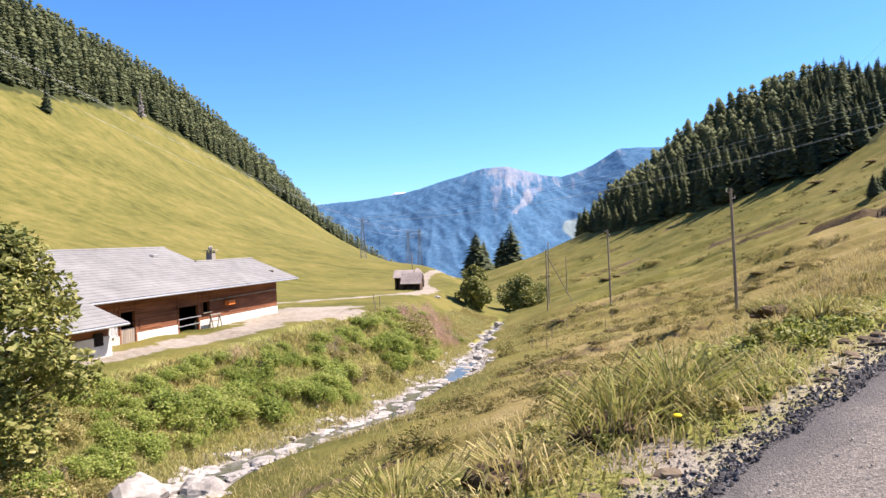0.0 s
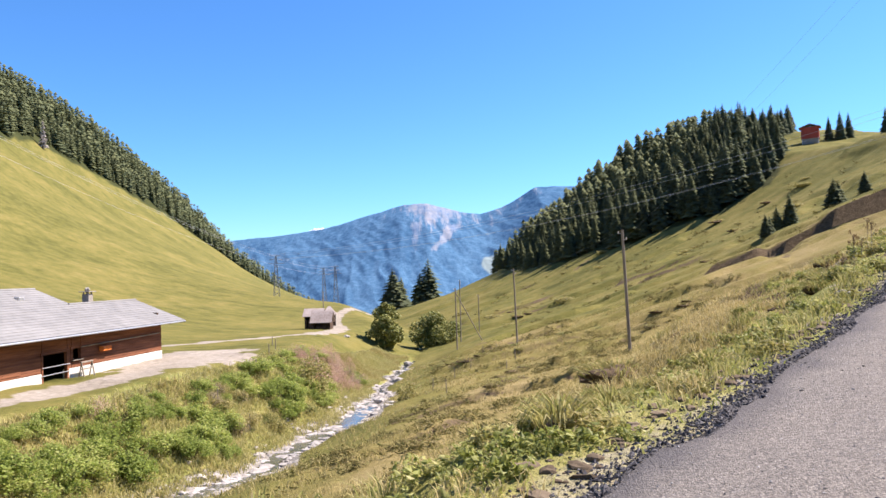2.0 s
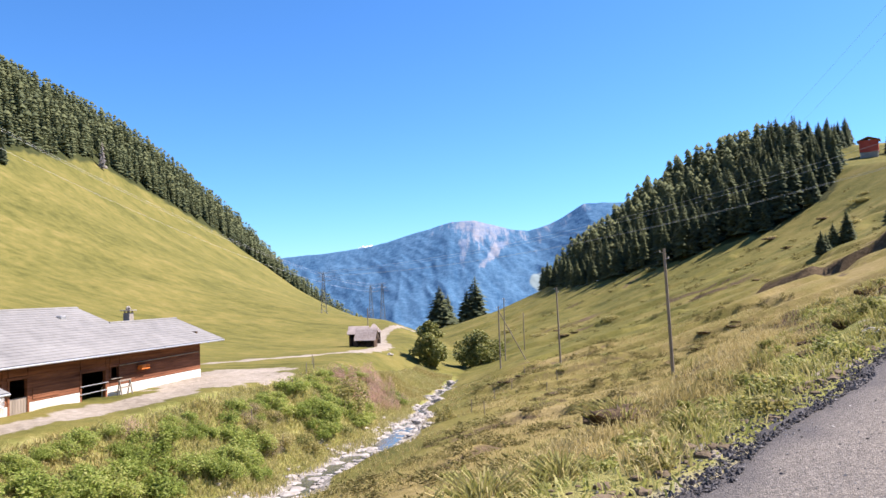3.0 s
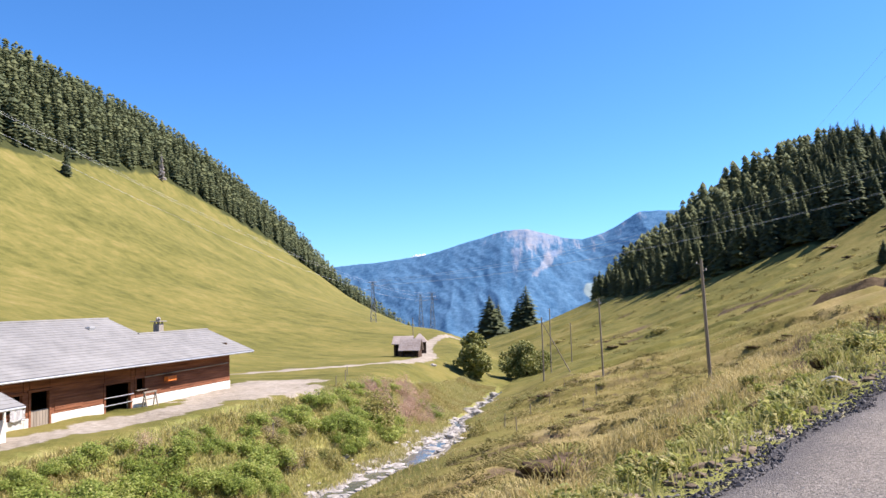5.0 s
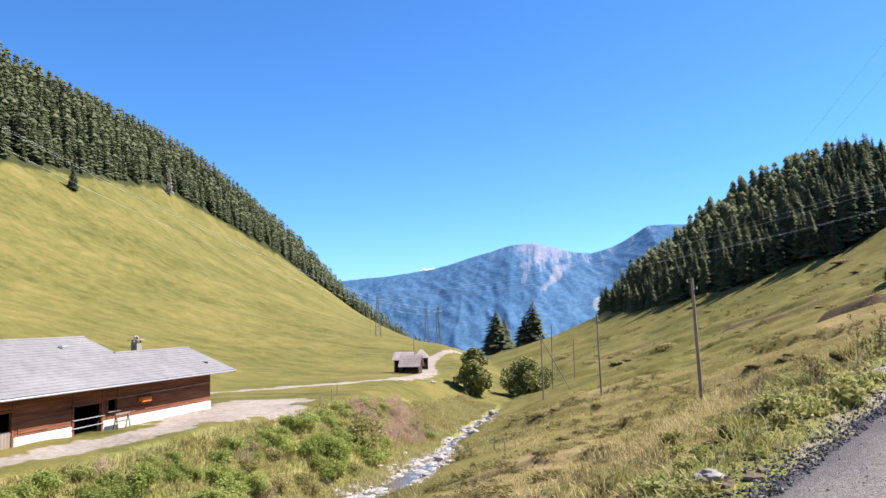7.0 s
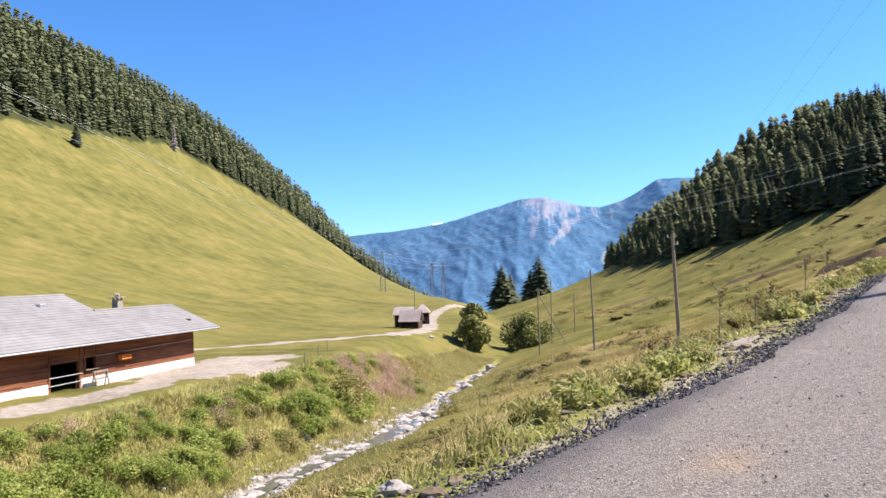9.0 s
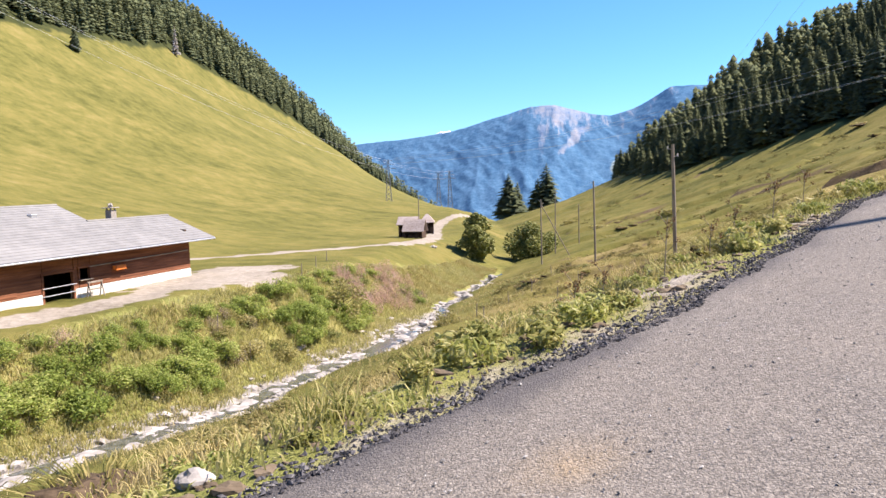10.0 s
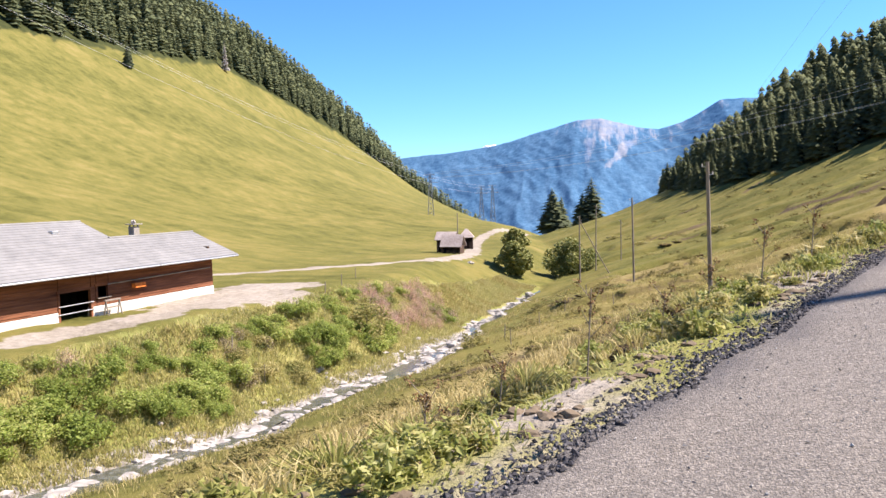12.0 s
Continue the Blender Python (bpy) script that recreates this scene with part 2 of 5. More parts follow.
M_ROCK = simple("stream_stone", (0.17, 0.155, 0.14), (0.48, 0.45, 0.42), 1.6, 0.9, 0.2, bump_d=0.05)
M_EARTH = simple("bare_earth", (0.075, 0.055, 0.036), (0.22, 0.175, 0.125), 3.0, 0.95, 0.1, bump_d=0.04)
M_GRIT = varied("dark_tar_gravel", ((0.03, 0.029, 0.034), (0.085, 0.082, 0.09), (0.22, 0.21, 0.205)), 0.8, 0.3, 3)
M_CHIP = varied("grey_stone_chips", ((0.10, 0.098, 0.10), (0.24, 0.235, 0.23), (0.50, 0.49, 0.48)), 0.85, 0.25, 3)
M_WOOD = simple("sun_burnt_brown_boards", (0.075, 0.028, 0.018), (0.36, 0.15, 0.078), 2.2, 0.8, 0.2, stretch=(1, 0.12, 1.6), bump_d=0.01)
M_WOOD_D = simple("dark_weathered_boards", (0.04, 0.026, 0.02), (0.13, 0.085, 0.06), 2.2, 0.85, 0.2, stretch=(1, 0.2, 1.6), bump_d=0.01)
M_WOOD_G = simple("grey_weathered_wood", (0.16, 0.135, 0.11), (0.36, 0.31, 0.26), 3, 0.85, 0.2, stretch=(1, 1, 0.12), bump_d=0.01)
M_WHITE = simple("whitewashed_plaster", (0.48, 0.45, 0.40), (0.76, 0.735, 0.69), 1.2, 0.9, 0.2, bump_d=0.015)
M_SLATE = simple("pale_grey_fibre_cement", (0.160, 0.158, 0.155), (0.255, 0.252, 0.245), 1.1, 0.7, 0.3, stretch=(1, 1, 1), bump_d=0.01)
M_SHINGLE = simple("brown_wood_shingle", (0.26, 0.21, 0.19), (0.50, 0.43, 0.40), 2.5, 0.85, 0.2, bump_d=0.02)
M_METAL = simple("galvanised_steel", (0.45, 0.46, 0.47), (0.62, 0.63, 0.64), 4, 0.45, 0.5, metal=0.8, bump_d=0.0)
M_DARK = simple("painted_interior_shade", (0.012, 0.010, 0.009), (0.035, 0.03, 0.026), 2, 0.95, 0.05, bump_d=0.0)
M_ORANGE = simple("orange_plastic", (0.62, 0.16, 0.03), (0.80, 0.24, 0.05), 5, 0.5, 0.4, bump_d=0.0)
M_CLOTH = simple("white_cloth", (0.66, 0.66, 0.68), (0.85, 0.85, 0.87), 4, 0.9, 0.1, bump_d=0.02)
M_WIRE = simple("dark_old_wire", (0.16, 0.18, 0.21), (0.26, 0.28, 0.31), 4, 0.6, 0.3, bump_d=0.0)
M_CABLE = simple("aluminium_cable", (0.55, 0.57, 0.60), (0.72, 0.74, 0.76), 4, 0.6, 0.3, bump_d=0.0)
M_RED = simple("red_painted_boards", (0.34, 0.05, 0.035), (0.52, 0.10, 0.07), 2, 0.8, 0.2, bump_d=0.01)
M_CONC = simple("weathered_concrete", (0.20, 0.18, 0.16), (0.40, 0.37, 0.33), 3, 0.9, 0.2, bump_d=0.01)


def water_material():
    m, nt, b = mat_nodes("clear_stream_water", 0.06, 0.5)
    n = tex_noise(nt, coords(nt), 3.0, 5, 0.6)
    nt.links.new(ramp(nt, n, ((0.4, (0.05, 0.055, 0.05)), (0.7, (0.14, 0.15, 0.15)))), b.inputs["Base Color"])
    bump(nt, b, n, 0.35, 0.05)
    return m


M_WATER = water_material()


# ---------------------------------------------------------------- terrain
def hash2(i, j, seed):
    h = (i * 374761393 + j * 668265263 + seed * 974711) & 0xFFFFFFFF
    h = ((h ^ (h >> 13)) * 1274126177) & 0xFFFFFFFF
    return ((h ^ (h >> 16)) & 0xFFFF) / 65535.0


def vnoise(x, y, seed=0):
    x, y = np.asarray(x, float), np.asarray(y, float)
    i, j = np.floor(x).astype(np.int64), np.floor(y).astype(np.int64)
    u, v = x - i, y - j
    u, v = u * u * (3 - 2 * u), v * v * (3 - 2 * v)
    a = hash2(i, j, seed) * (1 - u) + hash2(i + 1, j, seed) * u
    b = hash2(i, j + 1, seed) * (1 - u) + hash2(i + 1, j + 1, seed) * u
    return (a * (1 - v) + b * v) * 2 - 1


def fbm(x, y, octaves=4, seed=0):
    s, a = 0.0, 0.5
    for k in range(octaves):
        s = s + a * vnoise(x * 2 ** k, y * 2 ** k, seed + k)
        a *= 0.5
    return s


def sstep(a, b, x):
    t = np.clip((x - a) / (b - a), 0, 1)
    return t * t * (3 - 2 * t)


STREAM_Y = (-400, -20, 10, 32, 42, 50, 65, 85, 94, 125, 160, 240, 300, 400, 500, 600, 5000)
STREAM_X = (-40, -17, -14, -14.5, -12.6, -10.7, -7.6, -5.0, -5.3, -5.2, -3.5, 0, -6, -20, -34, -40, -60)
STREAM_Z = (30, 3.5, 0.6, -1.5, -2.5, -3.2, -4.0, -4.9, -5.7, -7.8, -9.5, -12, -13.5, -15.5, -17, -23, -900)
BENCH_Y = (-400, 0, 80, 120, 211, 244, 409, 500, 560, 700, 937, 1200, 1600, 5000)
BENCH_Z = (8, 2.2, 1.6, -0.8, -5.0, -6.3, -5.0, -9, -13, -24, -44, -90, -200, -900)


def smooth_interp(y, ys, zs):
    y = np.asarray(y, float)
    w = 2.0 + np.abs(y) * 0.03
    return (np.interp(y - w, ys, zs) + 2 * np.interp(y, ys, zs) + np.interp(y + w, ys, zs)) / 4


def stream_x(y):
    return smooth_interp(y, STREAM_Y, STREAM_X) + 0.5 * np.sin(np.asarray(y) * 0.27) + 0.3 * np.sin(np.asarray(y) * 0.61 + 1)


def bed_half(y):
    return 1.7 - 0.7 * sstep(96, 108, y) + 0.9 * sstep(33, 40, y) * sstep(58, 50, y) + 0.9 * sstep(64, 70, y) * sstep(105, 92, y)


def road_sl(x, y):
    return 0.685 * x + 0.729 * y, -0.729 * x + 0.685 * y


def road_edge(s):
    q = np.clip(s, 12, 27)
    return 3.62 + 0.0085 * (q - 12) ** 2


ROAD_W = 5.2


def road_z(s, lat):
    return 6.56 + 0.105 * s + 0.05 * (3.7 - lat)


def sod_field(x, y):
    return fbm(x / 15, y / 7.5, 3, 57) - 0.12


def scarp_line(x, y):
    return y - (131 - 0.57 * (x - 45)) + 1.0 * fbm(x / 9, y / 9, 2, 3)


def height(x, y):
    x, y = np.asarray(x, float), np.asarray(y, float)
    xs, zs = stream_x(y), smooth_interp(y, STREAM_Y, STREAM_Z)
    e = x - xs
    er = np.maximum(e - 1.0, 0)
    cap = 150.0
    ec = np.where(er > cap, cap + (er - cap) * 0.12, er)
    right = zs + 0.20 * ec + 0.00108 * np.minimum(ec, cap) ** 2
    right = right + 43 * np.exp(-0.5 * (((x - 195) / 72) ** 2 + ((y - 465) / 115) ** 2))
    # terracettes and hollows of the grazed slope
    right = right + np.clip(er / 20, 0, 1) * (0.9 * fbm(x / 22, y / 30, 3, 5) + 0.0016 * np.clip(er, 0, 200) * 2.5 * fbm(x / 60, y / 60, 3, 9) * 4)
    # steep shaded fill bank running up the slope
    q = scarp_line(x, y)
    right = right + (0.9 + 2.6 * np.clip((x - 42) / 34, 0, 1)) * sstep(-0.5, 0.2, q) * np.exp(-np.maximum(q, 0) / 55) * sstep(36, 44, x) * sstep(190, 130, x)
    # broken sod steps all over it
    k = np.clip(er / 9 - 0.5, 0, 1)
    right = right + k * sstep(210, 130, y) * 0.6 * sstep(-0.035, 0.035, sod_field(x, y)) + k * sstep(60, 110, y) * 1.1 * sstep(-0.03, 0.03, sod_field(x * 0.36 + 90, y * 0.36))
    bench = smooth_interp(y, BENCH_Y, BENCH_Z)
    dl = np.maximum(-e - 1.0, 0)
    rise = sstep(0, 9.5 + 10 * sstep(85, 175, y) + 10 * sstep(200, 420, y), dl)
    left = zs + (bench - zs) * rise
    x0 = np.interp(y, (0, 60, 200, 430, 1000), (-42, -44, -46, -50, -50))
    d = np.maximum(x0 - x, 0)
    A = np.where(d < 260, 0.10 * d + 0.00145 * d * d, 124 + (1.08 + 0.2 * sstep(620, 950, y)) * (d - 260))
    A = np.where(A < 150, A, 150 + 230 * (1 - np.exp(-(A - 150) / 230)))
    left = left + A + np.clip(d / 60, 0, 1) * 3.0 * fbm(x / 70, y / 110, 3, 21) + np.clip(d / 30, 0, 1) * 0.4 * fbm(x / 14, y / 18, 3, 23)
    z = np.where(e > 0, right, left)
    ch = np.exp(-(e / bed_half(y)) ** 2)
    z = z - 0.55 * ch + 0.22 * np.clip(np.abs(e) / 4, 0, 1) * fbm(x / 3.2, y / 3.2, 3, 31)
    # the road and the bank under it
    s, lat = road_sl(x, y)
    le = road_edge(s)
    out = lat - le
    zr = road_z(s, np.clip(lat, le - ROAD_W, le))
    bank = zr - 0.10 - np.where(out > 0, 0.36 * out - 0.25 * np.exp(-((out - 0.8) / 0.7) ** 2), -0.5 * np.maximum(-out - ROAD_W, 0))
    bank = bank + sstep(0.2, 2.0, out) * (0.42 * fbm(x / 1.5, y / 1.5, 3, 41) + 0.3 * fbm(x / 5, y / 5, 2, 43))
    w = sstep(16, 4, out) * sstep(-16, -ROAD_W - 2, out) * sstep(75, 45, s) * sstep(-60, -20, s)
    return z * (1 - w) + bank * w


def mesh_from(name, verts, faces, material, smooth=True, normals=None):
    me = bpy.data.meshes.new(name)
    verts, faces = np.asarray(verts, np.float32), np.asarray(faces, np.int32)
    k = faces.shape[1]
    me.vertices.add(len(verts))
    me.vertices.foreach_set("co", verts.ravel())
    me.loops.add(faces.size)
    me.loops.foreach_set("vertex_index", faces.ravel())
    me.polygons.add(len(faces))
    me.polygons.foreach_set("loop_start", np.arange(0, faces.size, k, dtype=np.int32))
    me.polygons.foreach_set("loop_total", np.full(len(faces), k, np.int32))
    me.polygons.foreach_set("use_smooth", np.full(len(faces), smooth))
    me.materials.append(material)
    me.update(calc_edges=True)
    me.validate()
    if normals is not None:
        me.normals_split_custom_set_from_vertices(normals.tolist())
    return me


def set_mask(me, name, rgb):
    a = me.color_attributes.new(name, "FLOAT_COLOR", "POINT")
    rgba = np.ones((len(rgb), 4), np.float32)
    rgba[:, :3] = rgb
    a.data.foreach_set("color", rgba.ravel())


def grid_faces(n, m, closed=False):
    i, j = np.meshgrid(np.arange(n - 1), np.arange(m if closed else m - 1), indexing="ij")
    j2 = (j + 1) % m
    return np.stack([i * m + j, (i + 1) * m + j, (i + 1) * m + j2, i * m + j2], -1).reshape(-1, 4)


def seg_dist(x, y, pts):
    best = np.full(np.shape(x), 1e9)
    for (ax, ay), (bx, by) in zip(pts[:-1], pts[1:]):
        dx, dy = bx - ax, by - ay
        t = np.clip(((x - ax) * dx + (y - ay) * dy) / (dx * dx + dy * dy), 0, 1)
        best = np.minimum(best, np.hypot(x - ax - t * dx, y - ay - t * dy))
    return best


TRACK = [(-70, 96), (-42.4, 108.7), (-33.3, 133.6), (-24.7, 153.9), (-21.8, 172), (-22.2, 195), (-26.5, 225), (-31.5, 251), (-36, 300), (-38, 400), (-42, 520)]
LANE = [(-27, 40), (-24.2, 52), (-21.5, 62), (-20.5, 70)]
YARD = [(-21.5, 70), (-20.8, 77), (-21.5, 85)]


def wood_edge(x):
    return np.interp(x, (40, 45, 58, 74, 92, 108, 127, 137, 155, 172, 240), (560, 455, 364, 336, 297, 276, 274, 284, 318, 350, 392))


def tree_line(y):
    return np.interp(y, (0, 250, 400, 655, 940, 1100, 1300), (-260, -275, -292, -341, -312, -228, -158))


def build_ground():
    ang = np.concatenate([np.linspace(-60, 66, 450), np.linspace(66, 300, 80)[1:-1]])
    rad = np.concatenate([[0.01, 0.4, 0.8], np.geomspace(1.2, 20, 130), np.geomspace(20, 400, 480)[1:], np.geomspace(400, 4900, 150)[1:]])
    R, Th = np.meshgrid(rad, np.radians(ang), indexing="ij")
    X, Y = 5 + R * np.sin(Th), 1 + R * np.cos(Th)
    x, y = X.ravel(), Y.ravel()
    z = height(x, y)
    far = np.hypot(x, y)
    z = np.where(far > 1500, np.minimum(z, z * 0 + 250), z)
    me = mesh_from("ground", np.stack([x, y, z], 1), grid_faces(len(rad), len(ang), True), M_GROUND)
    e = x - stream_x(y)
    n = fbm(x / 2.5, y / 2.5, 3, 51)
    dirt = sstep(3.0, 1.7, seg_dist(x, y, TRACK) + n * 1.2)
    dirt = np.maximum(dirt, sstep(2.6, 0.8, seg_dist(x, y, LANE) + n * 1.8))
    dirt = np.maximum(dirt, sstep(5.8, 4.2, seg_dist(x, y, YARD) + n * 3.4))
    s, lat = road_sl(x, y)
    out = lat - road_edge(s)
    dirt = np.maximum(dirt, 0.5 * sstep(0.5, 0.12, out + 0.5 * n) * sstep(-7, -5, out) * sstep(80, 60, s))
    scar = np.exp(-((sod_field(x, y) + 0.01) / 0.035) ** 2) * sstep(-0.15, 0.2, fbm(x / 9, y / 9, 2, 62)) * (e > 7) * sstep(190, 120, y)
    scar = np.maximum(scar, np.exp(-(sod_field(x * 0.36 + 90, y * 0.36) / 0.03) ** 2) * sstep(-0.1, 0.25, fbm(x / 30, y / 30, 2, 63)) * (e > 14) * sstep(70, 120, y) * sstep(420, 300, y))
    # bare earth scars, plus the scarp's shade painted dark along its face
    soil_and_shade = np.maximum(0.8 * scar, np.exp(-((scarp_line(x, y) + 0.3) / 1.1) ** 2) * sstep(40, 48, x) * sstep(190, 130, x))
    dirt = np.maximum(dirt, 0.8 * sstep(0.18, 0.3, fbm(x / 0.9, y / 0.9, 3, 64)) * sstep(0, 0.2, out) * sstep(2.6, 1.2, out) * sstep(60, 40, s))
    lush = sstep(12, 6, -e + 3 * n) * (e < 0) * sstep(230, 120, y)
    lush = np.maximum(lush, sstep(4, 0.5, out) * sstep(-1, 0, out) * sstep(80, 50, s))
    bed = sstep(bed_half(y) + 0.3, bed_half(y) - 0.4, np.abs(e) + 0.6 * n) * sstep(180, 140, y)
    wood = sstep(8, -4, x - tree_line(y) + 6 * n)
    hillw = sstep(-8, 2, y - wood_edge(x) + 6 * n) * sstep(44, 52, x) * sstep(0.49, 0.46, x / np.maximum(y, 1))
    dry = sstep(5, 14, e) * sstep(170, 90, y)
    set_mask(me, "mask", np.stack([dirt, lush, bed], 1))
    set_mask(me, "mask_b", np.stack([dry, np.maximum(wood, hillw), soil_and_shade], 1))
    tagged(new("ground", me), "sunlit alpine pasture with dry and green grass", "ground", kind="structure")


build_ground()


def build_road():
    s = np.arange(-30, 62, 0.12)
    lats = np.linspace(0, 1, 60)
    S, L = np.meshgrid(s, lats, indexing="ij")
    wob = (0.30 * fbm(S / 1.3, S * 0 + 3, 3, 71) + 0.16 * fbm(S / 0.35, S * 0 + 7, 2, 72)) * (L > 0.97)
    lat = road_edge(S) - ROAD_W * (1 - L) + wob
    X, Y = 0.685 * S - 0.729 * lat, 0.729 * S + 0.685 * lat
    z = road_z(S, lat) + 0.015 * fbm(X / 1.5, Y / 1.5, 3, 73)
    z = np.where(L > 0.995, z - 0.12, z)
    me = mesh_from("road", np.stack([X.ravel(), Y.ravel(), z.ravel()], 1), grid_faces(len(s), len(lats)), M_ROAD)
    inner = road_edge(S) - lat
    tar = sstep(0.55, 0.1, inner + 0.25 * fbm(X / 0.5, Y / 0.5, 3, 75)) * 0.9
    tar = np.maximum(tar, 0.35 * sstep(2.6, 3.6, inner + 0.3 * fbm(X, Y, 2, 76)))
    spot = 0.8 * np.exp(-(((S - 18.05) / 0.24) ** 2 + ((lat - 2.80) / 0.17) ** 2)) + 0.35 * np.exp(-(((S - 16.9) / 0.3) ** 2 + ((lat - 2.6) / 0.16) ** 2))
    spot = spot * (0.75 + 0.8 * fbm(X / 0.2, Y / 0.2, 3, 78))
    set_mask(me, "mask", np.stack([tar.ravel(), np.clip(spot, 0, 1).ravel(), tar.ravel() * 0], 1))
    tagged(new("road", me), "grey compacted gravel mountain road with tarred edge", "road", kind="structure")


build_road()


def build_stream():
    y = np.arange(-20, 170, 0.5)
    k = np.linspace(-1, 1, 9)
    Yg, K = np.meshgrid(y, k, indexing="ij")
    w = 0.42 * bed_half(Yg) + 0.35 * vnoise(Yg * 0.23, Yg * 0, 81) + 0.6 * np.exp(-((Yg - 88) / 5) ** 2)
    X = stream_x(Yg) + K * w
    z = smooth_interp(Yg, STREAM_Y, STREAM_Z) - 0.36 + 0.02 * fbm(X * 2, Yg * 2, 2, 83)
    me = mesh_from("stream_water", np.stack([X.ravel(), Yg.ravel(), z.ravel()], 1), grid_faces(len(y), 9), M_WATER)
    tagged(new("stream_water", me), "shallow clear mountain stream over stones", "water", kind="structure")


build_stream()


def build_mountains():
    x = np.linspace(-1500, 1500, 440)
    y = np.linspace(2500, 4400, 200)
    X, Y = np.meshgrid(x, y, indexing="ij")
    # crest height along the range
    cx = (-2600, -1600, -1040, -820, -630, -507, -384, -232, -148, -23, 94, 180, 268, 382, 467, 566, 800, 936, 1100, 2600)
    cz = (170, 200, 230, 245, 268, 294, 329, 372, 397, 396, 362, 344, 334, 368, 411, 464, 468, 495, 480, 300)
    crest = np.interp(X, cx, cz)
    warp = 160 * fbm(X / 420, Y / 420, 3, 91)
    fall = np.maximum(4050 + warp * 0.4 - Y, 0)
    ridge = 1 - np.abs(fbm((X + Y * 0.35 + warp) / 210, Y / 900, 4, 93)) * 2
    z = crest - fall * 0.50 + np.clip(fall / 260, 0, 1) * (ridge - 0.6) * 17 + np.clip(fall / 260, 0, 1) * 7 * (1 - 2 * np.abs(fbm((X + Y * 0.5) / 70, Y / 260, 3, 98))) - np.maximum(Y - 4050, 0) * 0.9
    z = z + 4 * fbm(X / 45, Y / 45, 4, 95)
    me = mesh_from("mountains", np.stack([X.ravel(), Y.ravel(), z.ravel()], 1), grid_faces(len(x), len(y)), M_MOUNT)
    rock = np.exp(-(((X - 20) / 230) ** 2)) * sstep(620, 60, fall) * 0.6 + sstep(220, 30, fall) * 0.14 * (X > -300)
    rock = rock + 0.22 * np.exp(-(((X - 480) / 220) ** 2)) * sstep(500, 60, fall)
    rock = rock + 0.55 * np.exp(-((X + 80 + (fall - 300) * 0.05) / 24) ** 2) * sstep(230, 300, fall) * sstep(680, 560, fall)
    rock = rock + 0.55 * np.exp(-((X - 113 + (fall - 230) * 0.33) / 22) ** 2) * sstep(170, 230, fall) * sstep(640, 520, fall)
    patch = np.exp(-(((X - 275) / 62) ** 2 + ((fall - 590) / 115) ** 2) * 1.2)
    patch = sstep(0.45, 0.6, patch + 0.1 * fbm(X / 40, Y / 40, 3, 97))
    set_mask(me, "mask", np.stack([rock.ravel(), patch.ravel(), rock.ravel() * 0], 1))
    tagged(new("backdrop", me), "distant forested mountain range with pale rock scars, blue haze painted in", "mountain", kind="structure")


build_mountains()


# ---------------------------------------------------------------- helpers for things
def part(name, bm, material, parent=None, label="", smooth=False):
    me = bpy.data.meshes.new(name)
    bm.to_mesh(me)
    bm.free()
    me.materials.append(material)
    if smooth:
        me.polygons.foreach_set("use_smooth", np.full(len(me.polygons), True))
    ob = new(name, me)
    ob.parent = parent
    if label:
        ob["label"] = label
    return ob


def empty(name, m, label, category, group=""):
    ob = new(name)
    ob.matrix_world = m
    return tagged(ob, label, category, group)


def box(bm, x0, x1, y0, y1, z0, z1, bevel=0.0):
    r = bmesh.ops.create_cube(bm, size=1)
    for v in r["verts"]:
        v.co = ((x0 + x1) / 2 + v.co.x * (x1 - x0), (y0 + y1) / 2 + v.co.y * (y1 - y0), (z0 + z1) / 2 + v.co.z * (z1 - z0))
    if bevel:
        es = list({e for v in r["verts"] for e in v.link_edges})
        bmesh.ops.bevel(bm, geom=es, offset=bevel, segments=1, affect="EDGES")
    return bm


def rod(bm, a, b, r0, r1=None, seg=8):
    """A tapered round bar from a to b."""
    a, b = Vector(a), Vector(b)
    r1 = r0 if r1 is None else r1
    q = (b - a).to_track_quat("Z", "Y")
    rings = []
    for p, r in ((a, r0), (b, r1)):
        rings.append([bm.verts.new(p + q @ Vector((r * math.cos(2 * math.pi * i / seg), r * math.sin(2 * math.pi * i / seg), 0))) for i in range(seg)])
    for i in range(seg):
        bm.faces.new((rings[0][i], rings[0][(i + 1) % seg], rings[1][(i + 1) % seg], rings[1][i]))
    bm.faces.new(rings[0][::-1])
    bm.faces.new(rings[1])
    return bm


def gz(x, y):
    return float(height(x, y))


